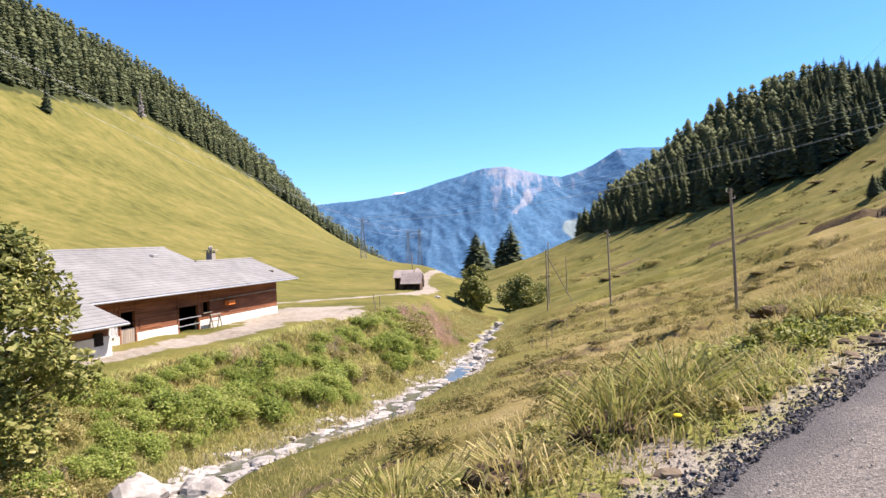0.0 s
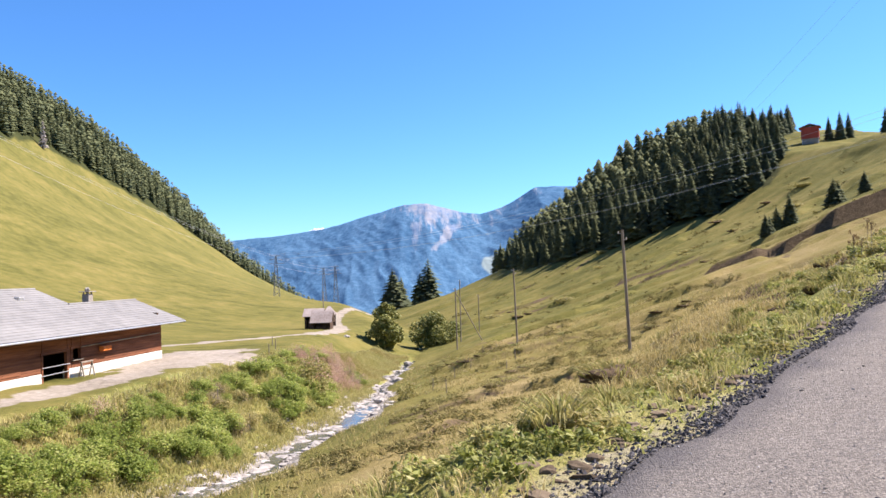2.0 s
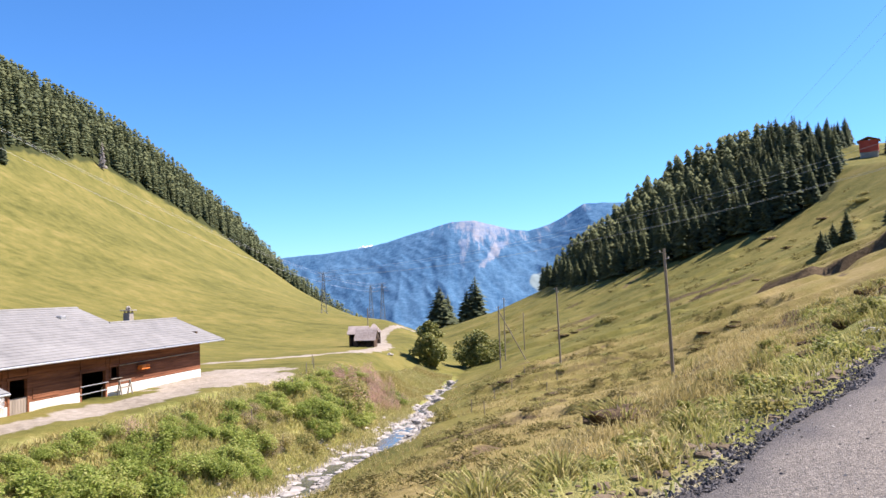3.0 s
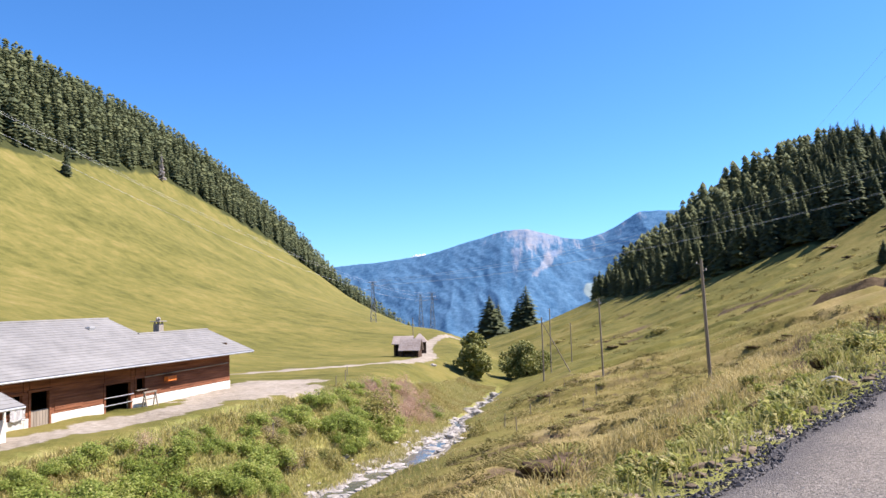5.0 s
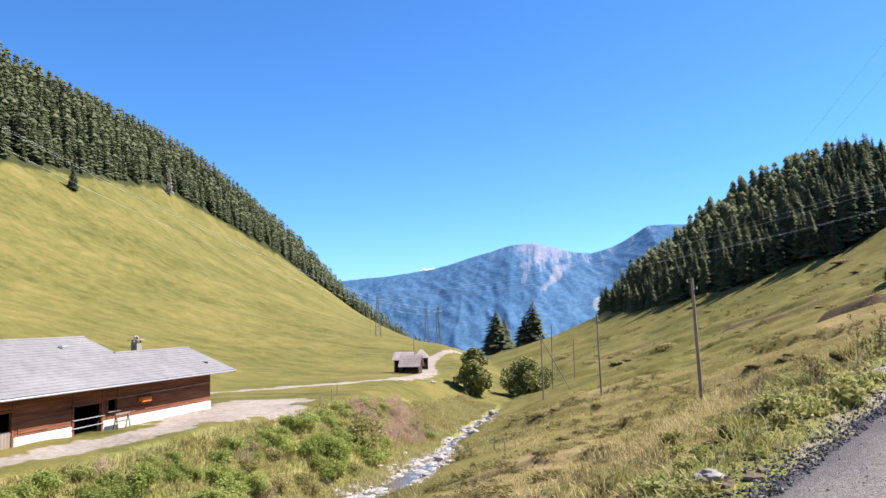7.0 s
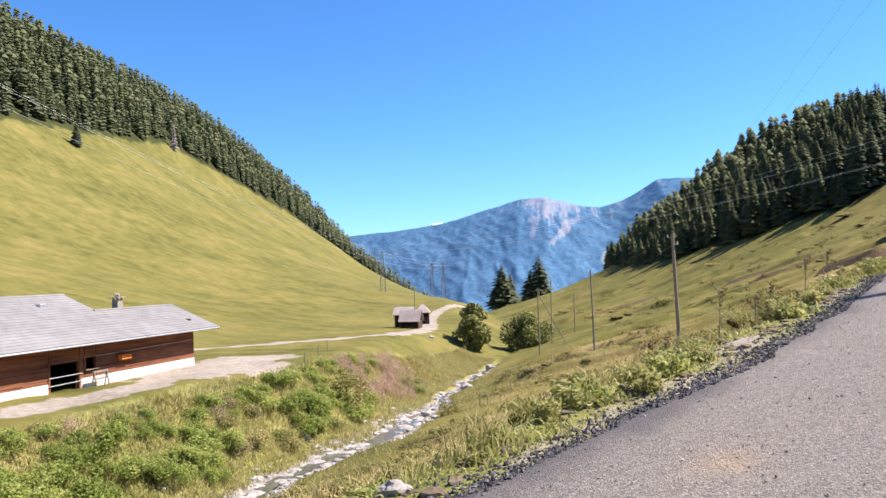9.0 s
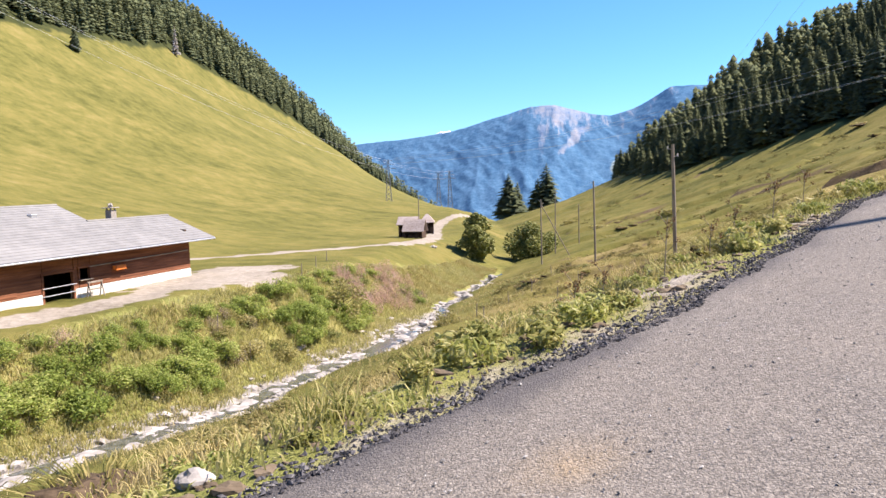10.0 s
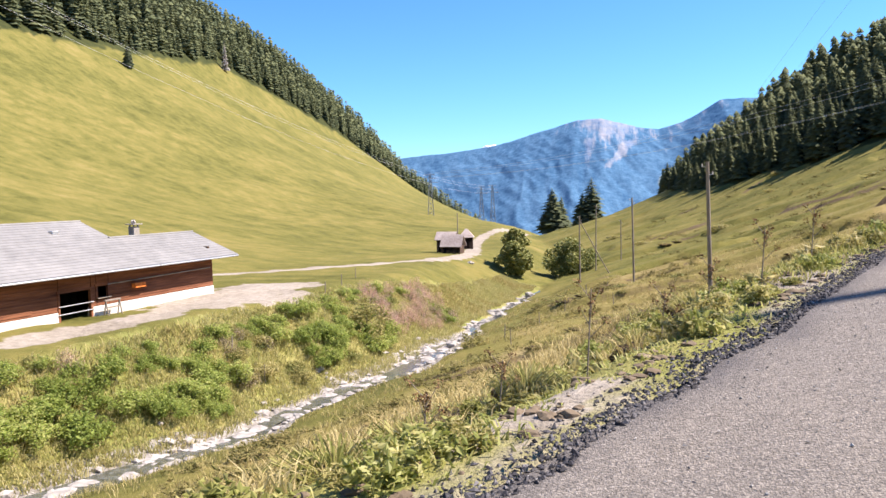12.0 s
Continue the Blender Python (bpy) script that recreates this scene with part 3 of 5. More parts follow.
# ---------------------------------------------------------------- conifers
def conifer_arrays(rng, h, width, tiers, per, droop=0.35, start=0.08, spray=0.20):
    """Verts and triangles of one fir crown: drooping flat sprays round a leader."""
    V, F = [], []
    for k in range(tiers):
        f = start + (1 - start) * (k / tiers) ** 0.93
        z = h * f
        r = width * (1 - f) ** 0.72 * (0.8 + 0.4 * rng.random()) + 0.12 * width * (1 - f) + 0.05
        n = max(4, int(per * (0.45 + 0.55 * (1 - f))))
        for i in range(n):
            a = 2 * math.pi * (i + rng.random() * 0.9) / n
            rr = r * (0.5 + 0.62 * rng.random())
            zz = z + h * 0.02 * (rng.random() - 0.5)
            wd = rr * (spray + 0.12 * rng.random())
            ca, sa = math.cos(a), math.sin(a)
            dz = -rr * droop * (0.7 + 0.6 * rng.random())
            b = len(V)
            V += [(0, 0, zz + rr * 0.12), (ca * rr * 0.6 - sa * wd, sa * rr * 0.6 + ca * wd, zz + dz * 0.55 - 0.1 * rr),
                  (ca * rr * 0.6 + sa * wd, sa * rr * 0.6 - ca * wd, zz + dz * 0.55 - 0.1 * rr),
                  (ca * rr * 0.62, sa * rr * 0.62, zz + dz * 0.4 + 0.08 * rr), (ca * rr, sa * rr, zz + dz)]
            F += [(b, b + 3, b + 1), (b, b + 2, b + 3), (b + 1, b + 3, b + 4), (b + 3, b + 2, b + 4)]
    b = len(V)
    V += [(0.1, 0, h * 0.9), (-0.06, 0.09, h * 0.9), (-0.06, -0.09, h * 0.9), (0, 0, h * 1.02)]
    F += [(b, b + 1, b + 3), (b + 1, b + 2, b + 3), (b + 2, b, b + 3)]
    return np.array(V), np.array(F)


def crown_normals(v, seed):
    """Soft outward normals of a shaggy crown."""
    n = v * (1, 1, 0)
    n = n / (np.linalg.norm(n, axis=1, keepdims=True) + 1e-6)
    n = n + (0, 0, 0.55) + np.random.default_rng(seed).normal(0, 0.28, v.shape)
    return n / np.linalg.norm(n, axis=1, keepdims=True)


def fir_prototype(seed, h, width, tiers=40, per=14, mat=None):
    rng = random.Random(seed)
    root = empty("fir_tree", Matrix(), "tall dark green fir on the slope", "tree", "firs on the hillside")
    v, f = conifer_arrays(rng, h, width, tiers, per)
    c = new("crown", mesh_from("crown", v, f, mat or M_FIR, True, crown_normals(v, seed)))
    c.parent = root
    part("trunk", rod(bmesh.new(), (0, 0, -0.8), (0, 0, h * 0.97), 0.016 * h, 0.02), M_BARK, root)
    return root


FIRS = [fir_prototype(i, h, w) for i, (h, w) in enumerate(((22, 3.6), (26, 4.0), (18, 3.5), (24, 3.2), (14, 3.0)))]
FIR_H = (22, 26, 18, 24, 14)
USED = set()


def fir(x, y, h, label="", turn=None, kind=None, wide=1.0):
    rng = random.Random(int(x * 31 + y * 17))
    k = kind if kind is not None else rng.randrange(5)
    sc = h / FIR_H[k]
    m = Matrix.LocRotScale((x, y, gz(x, y) - 0.3), Euler((0, 0, rng.random() * 6.28)), None)
    if k not in USED:
        USED.add(k)
        ob = FIRS[k]
        ob.matrix_basis = m
    else:
        ob = copy_thing(FIRS[k], m)
    ob.scale = (sc * wide, sc * wide, sc)
    if label:
        ob["label"] = label
    return ob


def forest_right():
    """Firs of the wooded hill: the three hundred nearest are trees of their own, those behind are one wood."""
    rng = random.Random(5)
    spots = []
    for _ in range(11000):
        x, y = rng.uniform(44, 235), rng.uniform(268, 560)
        if y < float(wood_edge(x)) + 8 * rng.random() or x < 46 + 6 * rng.random():
            continue
        if (x - 5) / (y - 5) > 0.455 + 0.03 * rng.random():
            continue
        if any((x - a) ** 2 + (y - b) ** 2 < 28 for a, b, c in spots):
            continue
        spots.append((x, y, rng.uniform(12, 24) * (0.75 if x < 62 else 1) * (0.72 if (x - 5) / (y - 5) > 0.425 else 1)))
    spots.sort(key=lambda p: p[1] - float(wood_edge(p[0])))
    for x, y, h in spots[:280]:
        fir(x, y, h, wide=rng.uniform(1.15, 1.55))
    V, F, N, base = [], [], [], 0
    protos = [conifer_arrays(random.Random(60 + i), 1.0, 0.20, 22, 11, spray=0.26) for i in range(5)]
    for x, y, h in spots[280:900]:
        v, f = protos[rng.randrange(5)]
        V.append(v * h + (x, y, gz(x, y) - 0.5))
        N.append(crown_normals(v, len(V)))
        F.append(f + base)
        base += len(v)
    me = mesh_from("fir_wood", np.concatenate(V), np.concatenate(F), M_FIR, True, np.concatenate(N))
    tagged(new("fir_wood", me), "dense dark fir wood covering the hilltop", "forest", kind="stuff")


forest_right()


def forest_left():
    rng = random.Random(8)
    protos = [conifer_arrays(random.Random(40 + i), 1.0, 0.17, 11, 8, spray=0.34) for i in range(6)]
    V, F, N, base, n = [], [], [], 0, 0
    pts = []
    while n < 3000:
        y = rng.uniform(330, 1250)
        x = tree_line(y) - rng.random() ** 1.3 * 260 - 3
        if -x / (y + 1) > 0.98 or -x / y < 0.1:
            continue
        pts.append((x, y))
        n += 1
    pts = np.array(pts)
    zz = height(pts[:, 0], pts[:, 1])
    for (x, y), z in zip(pts, zz):
        v, f = protos[rng.randrange(6)]
        h = rng.uniform(11, 28)
        a = rng.random() * 6.28
        c, s = math.cos(a), math.sin(a)
        w = v @ np.array([[c, s, 0], [-s, c, 0], [0, 0, 1]])
        N.append(crown_normals(w, len(V)))
        w = w * h + (x, y, z - 0.5)
        V.append(w)
        F.append(f + base)
        base += len(v)
    me = mesh_from("spruce_forest", np.concatenate(V), np.concatenate(F), M_FIR, True, np.concatenate(N))
    tagged(new("spruce_forest", me), "dense dark spruce forest on the steep slope", "forest", kind="stuff")


forest_left()


# ---------------------------------------------------------------- the barn
BARN = Matrix.Translation((-23.9, 76.0, 1.62)) @ Matrix(((0.985, 0.174, 0, 0), (-0.174, 0.985, 0, 0), (0, 0, 1, 0), (0, 0, 0, 1)))
# barn frame: x outwards from the front wall, y along it (0 at the far corner, towards the viewer negative), z above the yard


def strip(bm, pts, thick):
    """A slab between two edges given as four corner points."""
    n = (Vector(pts[1]) - Vector(pts[0])).cross(Vector(pts[3]) - Vector(pts[0])).normalized() * thick
    top = [bm.verts.new(Vector(p) + n * 0.5) for p in pts]
    low = [bm.verts.new(Vector(p) - n * 0.5) for p in pts]
    bm.faces.new(top)
    bm.faces.new(low[::-1])
    for i in range(4):
        bm.faces.new((top[i], low[i], low[(i + 1) % 4], top[(i + 1) % 4]))
    return bm


PITCH, EAVE_Z, OVER = 0.404, 3.53, 1.4


def barn_roof_z(l):
    return EAVE_Z + PITCH * (l + OVER)


def barn_roof(root, name, l_ridge, l_eave, y0, y1, back):
    """One roof surface of overlapping slate courses; l runs from the eave up to the ridge."""
    roof = part(name, strip(bmesh.new(), [(-l_eave, y0, barn_roof_z(l_eave) - 0.10), (-l_eave, y1, barn_roof_z(l_eave) - 0.10), (-l_ridge, y1, barn_roof_z(l_ridge) - 0.10), (-l_ridge, y0, barn_roof_z(l_ridge) - 0.10)], 0.12), M_WOOD_D, root, "dark boarded roof deck")
    n = max(3, int((l_ridge - l_eave) / 0.42))
    rng = random.Random(n)
    for k in range(n):
        a = l_eave + (l_ridge - l_eave) * k / n
        b = l_eave + (l_ridge - l_eave) * (k + 1) / n + 0.06
        j = 0.005 * rng.random()
        part("roof_course", strip(bmesh.new(), [(-a + 0.02, y0 - 0.04, barn_roof_z(a) + 0.012 + j), (-a + 0.02, y1 + 0.04, barn_roof_z(a) + 0.012 + j), (-b, y1 + 0.04, barn_roof_z(b) - 0.005), (-b, y0 - 0.04, barn_roof_z(b) - 0.005)], 0.03), M_SLATE, roof)
    zr = barn_roof_z(l_ridge)
    lb = l_ridge + back
    part("back_roof", strip(bmesh.new(), [(-l_ridge, y0, zr), (-l_ridge, y1, zr), (-lb, y1, zr - PITCH * back), (-lb, y0, zr - PITCH * back)], 0.14), M_SLATE, root)
    part("ridge_cap", rod(bmesh.new(), (-l_ridge, y0 - 0.05, zr + 0.02), (-l_ridge, y1 + 0.05, zr + 0.02), 0.11), M_SLATE, root, "pale ridge capping")
    part("verge_board", strip(bmesh.new(), [(-l_eave, y1, barn_roof_z(l_eave) - 0.16), (-l_eave, y1 + 0.05, barn_roof_z(l_eave) - 0.16), (-l_ridge, y1 + 0.05, zr - 0.16), (-l_ridge, y1, zr - 0.16)], 0.2), M_WOOD_D, root)
    g = rod(bmesh.new(), (-l_eave + 0.07, y0, barn_roof_z(l_eave) - 0.09), (-l_eave + 0.07, y1, barn_roof_z(l_eave) - 0.09), 0.075)
    part("gutter", g, M_METAL, root, "pale metal gutter along the eave")
    return roof


def barn():
    root = empty("barn", BARN, "long low alpine barn, brown boards on a whitewashed plinth", "barn")
    holes = [(-16.5, -13.65, -0.05, 2.15), (-13.15, -12.0, 1.45, 2.3), (-23.3, -21.6, -0.05, 2.45), (-25.7, -23.8, 1.35, 2.35)]
    # plinth and wall, cut by the openings
    cuts = sorted({-28.0, 0.0, *[h[0] for h in holes], *[h[1] for h in holes]})
    for a, b in zip(cuts[:-1], cuts[1:]):
        mid = (a + b) / 2
        hole = [h for h in holes if h[0] <= mid <= h[1]]
        z0, z1 = (hole[0][2], hole[0][3]) if hole else (9, 9)
        if z0 > 0.1:
            part("plinth", box(bmesh.new(), -0.42, 0.05, a, b, -1.0, 0.80, 0.02), M_WHITE, root, "whitewashed masonry plinth")
            if hole:
                part("wall", box(bmesh.new(), -0.24, -0.04, a, b, 0.8, z0), M_WOOD_D, root)
        if hole:
            part("wall", box(bmesh.new(), -0.24, -0.04, a, b, z1, 3.95), M_WOOD_D, root)
        else:
            part("wall", box(bmesh.new(), -0.24, -0.04, a, b, 0.8, 3.95), M_WOOD_D, root)
        # boards nailed on the wall
        z = 0.84
        k = 0
        while z < 3.9:
            if not (hole and z + 0.2 > z0 - 0.02 and z < z1 + 0.02):
                proud = 0.012 * ((k * 7 + int(-a * 3)) % 3)
                part("plank", box(bmesh.new(), -0.04, 0.0 + proud, a + 0.03, b - 0.03, z, z + 0.215, 0.006), M_WOOD, root)
            z += 0.23
            k += 1
    # door frames and posts
    for h in holes:
        for yy in (h[0], h[1]):
            part("post", box(bmesh.new(), -0.2, 0.07, yy - 0.09, yy + 0.09, max(h[2], 0) - 0.05, h[3] + 0.12, 0.012), M_WOOD, root)
        part("lintel", box(bmesh.new(), -0.2, 0.075, h[0] - 0.15, h[1] + 0.15, h[3], h[3] + 0.18, 0.012), M_WOOD, root)
    gate = part("half_door", box(bmesh.new(), -0.10, -0.02, -23.2, -21.7, 0.02, 1.25, 0.01), M_WOOD_G, root, "grey weathered half door")
    for i in range(6):
        part("plank", box(bmesh.new(), -0.02, 0.005, -23.18 + i * 0.246, -22.95 + i * 0.246, 0.04, 1.23, 0.004), M_WOOD_G, gate)
    part("ledge", box(bmesh.new(), 0.0, 0.22, -13.2, -11.9, 1.36, 1.42, 0.008), M_WOOD_G, root)
    # plain boards stacked flat on the wall beside the half door
    for i in range(4):
        part("shutter_board", box(bmesh.new(), 0.03, 0.06, -21.2, -18.7, 1.0 + i * 0.19, 1.17 + i * 0.19, 0.004), M_WOOD, root, "paler new board")
    # end, back walls and floor
    part("end_wall", box(bmesh.new(), -7.6, -0.24, -0.26, -0.02, -1.0, 4.4), M_WOOD_D, root)
    bm = bmesh.new()
    g = [bm.verts.new(p) for p in ((0, -0.14, 4.1), (-7.6, -0.14, 4.1), (-3.8, -0.14, barn_roof_z(3.8) - 0.2))]
    bm.faces.new(g)
    bmesh.ops.solidify(bm, geom=bm.faces[:], thickness=0.15)
    part("gable", bm, M_WOOD_D, root)
    part("back_wall", box(bmesh.new(), -7.8, -7.6, -8.2, 0, -1.0, 4.0), M_WOOD_D, root)
    part("back_wall", box(bmesh.new(), -14.7, -14.4, -41, -8, -1.0, 4.0), M_WOOD_D, root)
    part("end_wall", box(bmesh.new(), -14.5, -7.6, -8.3, -8.0, -1.0, 4.4), M_WOOD_D, root)
    part("end_wall", box(bmesh.new(), -14.5, 3.0, -41.2, -41, -1.0, 3.0), M_WOOD_D, root)
    part("floor_slab", box(bmesh.new(), -14.4, -0.42, -41, -0.3, -0.9, 0.02), M_CONC, root)
    bm = bmesh.new()
    g = [bm.verts.new(p) for p in ((0, -8.15, 4.1), (-14.5, -8.15, 4.1), (-7.26, -8.15, barn_roof_z(7.26) - 0.2))]
    bm.faces.new(g)
    bmesh.ops.solidify(bm, geom=bm.faces[:], thickness=0.15)
    part("gable", bm, M_WOOD_D, root)
    # lower wing towards the viewer
    part("plinth", box(bmesh.new(), 2.75, 3.2, -41, -28.0, -1.4, 1.5, 0.02), M_WHITE, root, "whitewashed wall of the lower wing")
    part("wall", box(bmesh.new(), 2.8, 3.1, -41, -28.0, 1.5, 2.25), M_WOOD, root)
    part("end_wall", box(bmesh.new(), -0.3, 3.1, -28.2, -27.95, -1.2, 2.2), M_WHITE, root)
    # windows as solid panels, the shade inside painted as near-black colour
    part("dark_window_panel", box(bmesh.new(), 3.17, 3.23, -29.6, -28.8, 0.95, 1.75), M_DARK, root, "small dark window")
    part("dark_window_panel", box(bmesh.new(), 3.17, 3.23, -32.6, -31.6, 0.95, 1.75), M_DARK, root, "small dark window")
    # roofs
    barn_roof(root, "wing_roof", 3.8, -1.4, -8.1, 1.9, 5.2)
    barn_roof(root, "main_roof", 7.26, -1.4, -28.0, -7.9, 8.6)
    barn_roof(root, "low_roof", 7.26, -4.4, -41.5, -27.9, 8.6)
    for y in range(-27, 2, 2):
        part("rafter", rod(bmesh.new(), (0.0, y + 0.4, barn_roof_z(0) - 0.25), (1.32, y + 0.4, barn_roof_z(-1.32) - 0.22), 0.07, seg=6), M_WOOD_D, root)
    vent = part("roof_vent", box(bmesh.new(), -5.6, -5.1, -12.4, -11.8, barn_roof_z(5.3) - 0.1, barn_roof_z(5.3) + 0.22, 0.03), M_METAL, root, "small roof hatch")
    part("door_apron", box(bmesh.new(), 0.05, 1.7, -17.2, -12.6, -0.35, 0.03, 0.03), M_CONC, root, "pale worn concrete apron at the stable door")
    # chimney
    ch = part("chimney", box(bmesh.new(), -4.6, -3.95, -5.2, -4.55, 5.0, 6.45, 0.02), M_CONC, root, "short masonry chimney with a cover slab")
    for dx in (-4.55, -4.1):
        for dy in (-5.15, -4.7):
            part("chimney_leg", box(bmesh.new(), dx, dx + 0.1, dy, dy + 0.1, 6.45, 6.62), M_CONC, ch)
    part("chimney_cap", box(bmesh.new(), -4.8, -3.75, -5.4, -4.35, 6.62, 6.70, 0.02), M_CONC, ch)
    bm = bmesh.new()
    bmesh.ops.create_icosphere(bm, subdivisions=2, radius=0.22)
    for v in bm.verts:
        v.co = Vector((-4.27, -4.87, 6.84)) + v.co * (1 + 0.25 * math.sin(v.co.x * 19 + v.co.y * 23))
    part("cap_stone", bm, M_ROCK, ch, "pale stone weighing down the cap")
    # rail beside the door
    rail = part("door_rail", rod(bmesh.new(), (0.12, -16.6, 0.62), (0.12, -13.5, 0.66), 0.035), M_METAL, root, "pale metal bar across the doorway")
    part("bar", rod(bmesh.new(), (0.12, -16.6, 1.2), (0.12, -13.5, 1.22), 0.035), M_METAL, rail)
    part("drip_pipe", rod(bmesh.new(), (0.06, -12.1, 2.35), (0.06, -0.4, 2.5), 0.05), M_WOOD_G, root, "long pole hung along the wall")
    return root


barn()


def barn_side_things():
    c = empty("plastic_crate", BARN @ Matrix.Translation((0.08, -9.2, 1.78)), "bright orange plastic crate hung on the barn wall", "crate")
    bm = bmesh.new()
    box(bm, 0, 0.4, -0.55, 0.55, 0, 0.04)
    box(bm, 0, 0.03, -0.55, 0.55, 0.04, 0.36)
    for y in (-0.55, 0.52):
        box(bm, 0, 0.4, y, y + 0.03, 0.04, 0.36)
    part("shell", bm, M_ORANGE, c)
    for i in range(3):
        part("slat", box(bmesh.new(), 0.37, 0.40, -0.55, 0.55, 0.05 + i * 0.11, 0.13 + i * 0.11), M_ORANGE, c)
    # trestle at the door
    t = empty("wooden_trestle", BARN @ Matrix.Translation((0.75, -12.9, 0)), "pale weathered wooden trestle beside the barn door", "trestle")
    part("top_rail", box(bmesh.new(), -0.08, 0.08, -0.2, 1.3, 1.15, 1.27, 0.01), M_WOOD_G, t)
    part("middle_rail", box(bmesh.new(), -0.03, 0.03, -0.1, 1.2, 0.62, 0.72, 0.01), M_WOOD_G, t)
    for y in (-0.1, 1.2):
        for dx in (-0.25, 0.25):
            part("leg", rod(bmesh.new(), (dx, y, -0.1), (0, y, 1.2), 0.05, 0.045, 6), M_WOOD_G, t)
    bm = bmesh.new()
    bmesh.ops.create_grid(bm, x_segments=8, y_segments=8, size=0.5)
    for v in bm.verts:
        v.co = (0.10 + 0.06 * math.sin(v.co.y * 14), v.co.y * 1.1, v.co.x * 0.9 + 0.05 * math.sin(v.co.y * 9))
    bmesh.ops.solidify(bm, geom=bm.faces[:], thickness=0.02)
    cl = part("cloth", bm, M_CLOTH, None, smooth=True)
    cl.matrix_world = BARN @ Matrix.Translation((0.12, -24.4, 1.25))
    tagged(cl, "white cloth hung over the barn wall rail", "cloth")


barn_side_things()


# ---------------------------------------------------------------- sheds by the track
def shed(x, y, turn, w, d, h, roof_h, mat_roof, label, hip=False, dark=0.0):
    root = empty("shed", pose(x, y, gz(x, y) - 0.1, 0, 0, turn), label, "shed", "sheds by the track")
    part("wall", box(bmesh.new(), -w / 2 + 0.12, w / 2 - 0.12, d / 2 - 0.12, d / 2, -0.6, h), M_WOOD_D, root)
    for a in (-w / 2, w / 2 - 0.12):
        part("wall", box(bmesh.new(), a, a + 0.12, -d / 2, d / 2, -0.6, h), M_WOOD_D, root)
    n = max(3, int(w / 0.5))
    for i in range(n):
        if dark and i % 3 == 1:
            continue
        a = -w / 2 + w * i / n
        part("board", box(bmesh.new(), a + 0.02, a + w / n - 0.02, -d / 2, -d / 2 + 0.06, 0.0, h * (1 - dark)), M_WOOD_D, root)
    part("beam", box(bmesh.new(), -w / 2, w / 2, -d / 2 - 0.02, -d / 2 + 0.14, h - 0.18, h), M_WOOD_D, root)
    o = 0.45
    if hip:
        bm = bmesh.new()
        b = [bm.verts.new(p) for p in ((-w / 2 - o, -d / 2 - o, h - 0.1), (w / 2 + o, -d / 2 - o, h - 0.1), (w / 2 + o, d / 2 + o, h - 0.1), (-w / 2 - o, d / 2 + o, h - 0.1))]
        t = [bm.verts.new(p) for p in ((-0.3, 0, h + roof_h), (0.3, 0, h + roof_h))]
        for f in ((b[0], b[1], t[1], t[0]), (b[1], b[2], t[1]), (b[2], b[3], t[0], t[1]), (b[3], b[0], t[0]), b[::-1]):
            bm.faces.new(f)
        part("roof", bm, mat_roof, root)
    else:
        for sgn in (-1, 1):
            roof = part("roof", strip(bmesh.new(), [(-w / 2 - o, sgn * (d / 2 + o), h - 0.25), (w / 2 + o, sgn * (d / 2 + o), h - 0.25), (w / 2 + o, 0, h + roof_h), (-w / 2 - o, 0, h + roof_h)], 0.12), mat_roof, root)
            for k in range(5):
                f0, f1 = k / 5, (k + 1.1) / 5
                ya, yb = sgn * (d / 2 + o) * (1 - f0), sgn * (d / 2 + o) * (1 - min(f1, 1))
                za, zb = h - 0.25 + (roof_h + 0.25) * f0, h - 0.25 + (roof_h + 0.25) * min(f1, 1)
                part("shingle_board", strip(bmesh.new(), [(-w / 2 - o - 0.03, ya, za + 0.11), (w / 2 + o + 0.03, ya, za + 0.11), (w / 2 + o + 0.03, yb, zb + 0.07), (-w / 2 - o - 0.03, yb, zb + 0.07)], 0.04), mat_roof, roof)
    return root


shed(-26.8, 197.5, -4, 4.7, 4.0, 2.0, 2.7, M_SHINGLE, "small open-fronted shed with a steep brown shingle roof", dark=0.55)
shed(-30.2, 206, -4, 4.6, 3.8, 3.6, 1.8, M_SHINGLE, "brown wooden shed with a low shingle roof", dark=0.3)
shed(-29.9, 232, 8, 3.8, 3.8, 3.7, 2.4, M_SHINGLE, "little hut with a pale pyramid roof", hip=True, dark=0.4)


# ---------------------------------------------------------------- poles, wires, pylons
def pole(x, y, h, lean=(0, 0), label="weathered grey wooden power pole in the grass", brace=None, arm=True, name="power_pole", r=0.15):
    z = gz(x, y)
    root = empty(name, Matrix.Translation((x, y, z)), label, "pole", "poles along the slope")
    top = Vector((lean[0], lean[1], h))
    part("shaft", rod(bmesh.new(), (0, 0, -0.8), top, r, r * 0.72, 12), M_WOOD_G, root)
    if arm:
        for i, dx in enumerate((-1, 1)):
            br = part("bracket", rod(bmesh.new(), top + Vector((0, 0, -0.35 - 0.5 * i)), top + Vector((dx * 0.32, 0, -0.30 - 0.5 * i)), 0.02, seg=6), M_METAL, root)
            part("insulator", rod(bmesh.new(), top + Vector((dx * 0.32, 0, -0.32 - 0.5 * i)), top + Vector((dx * 0.32, 0, -0.12 - 0.5 * i)), 0.055, 0.03), M_WHITE, br, "white porcelain insulator")
    if brace:
        part("brace", rod(bmesh.new(), (brace[0], brace[1], gz(x + brace[0], y + brace[1]) - z - 0.3), top * 0.93, 0.11, 0.09), M_WOOD_G, root)
    return Vector((x, y, z)) + top


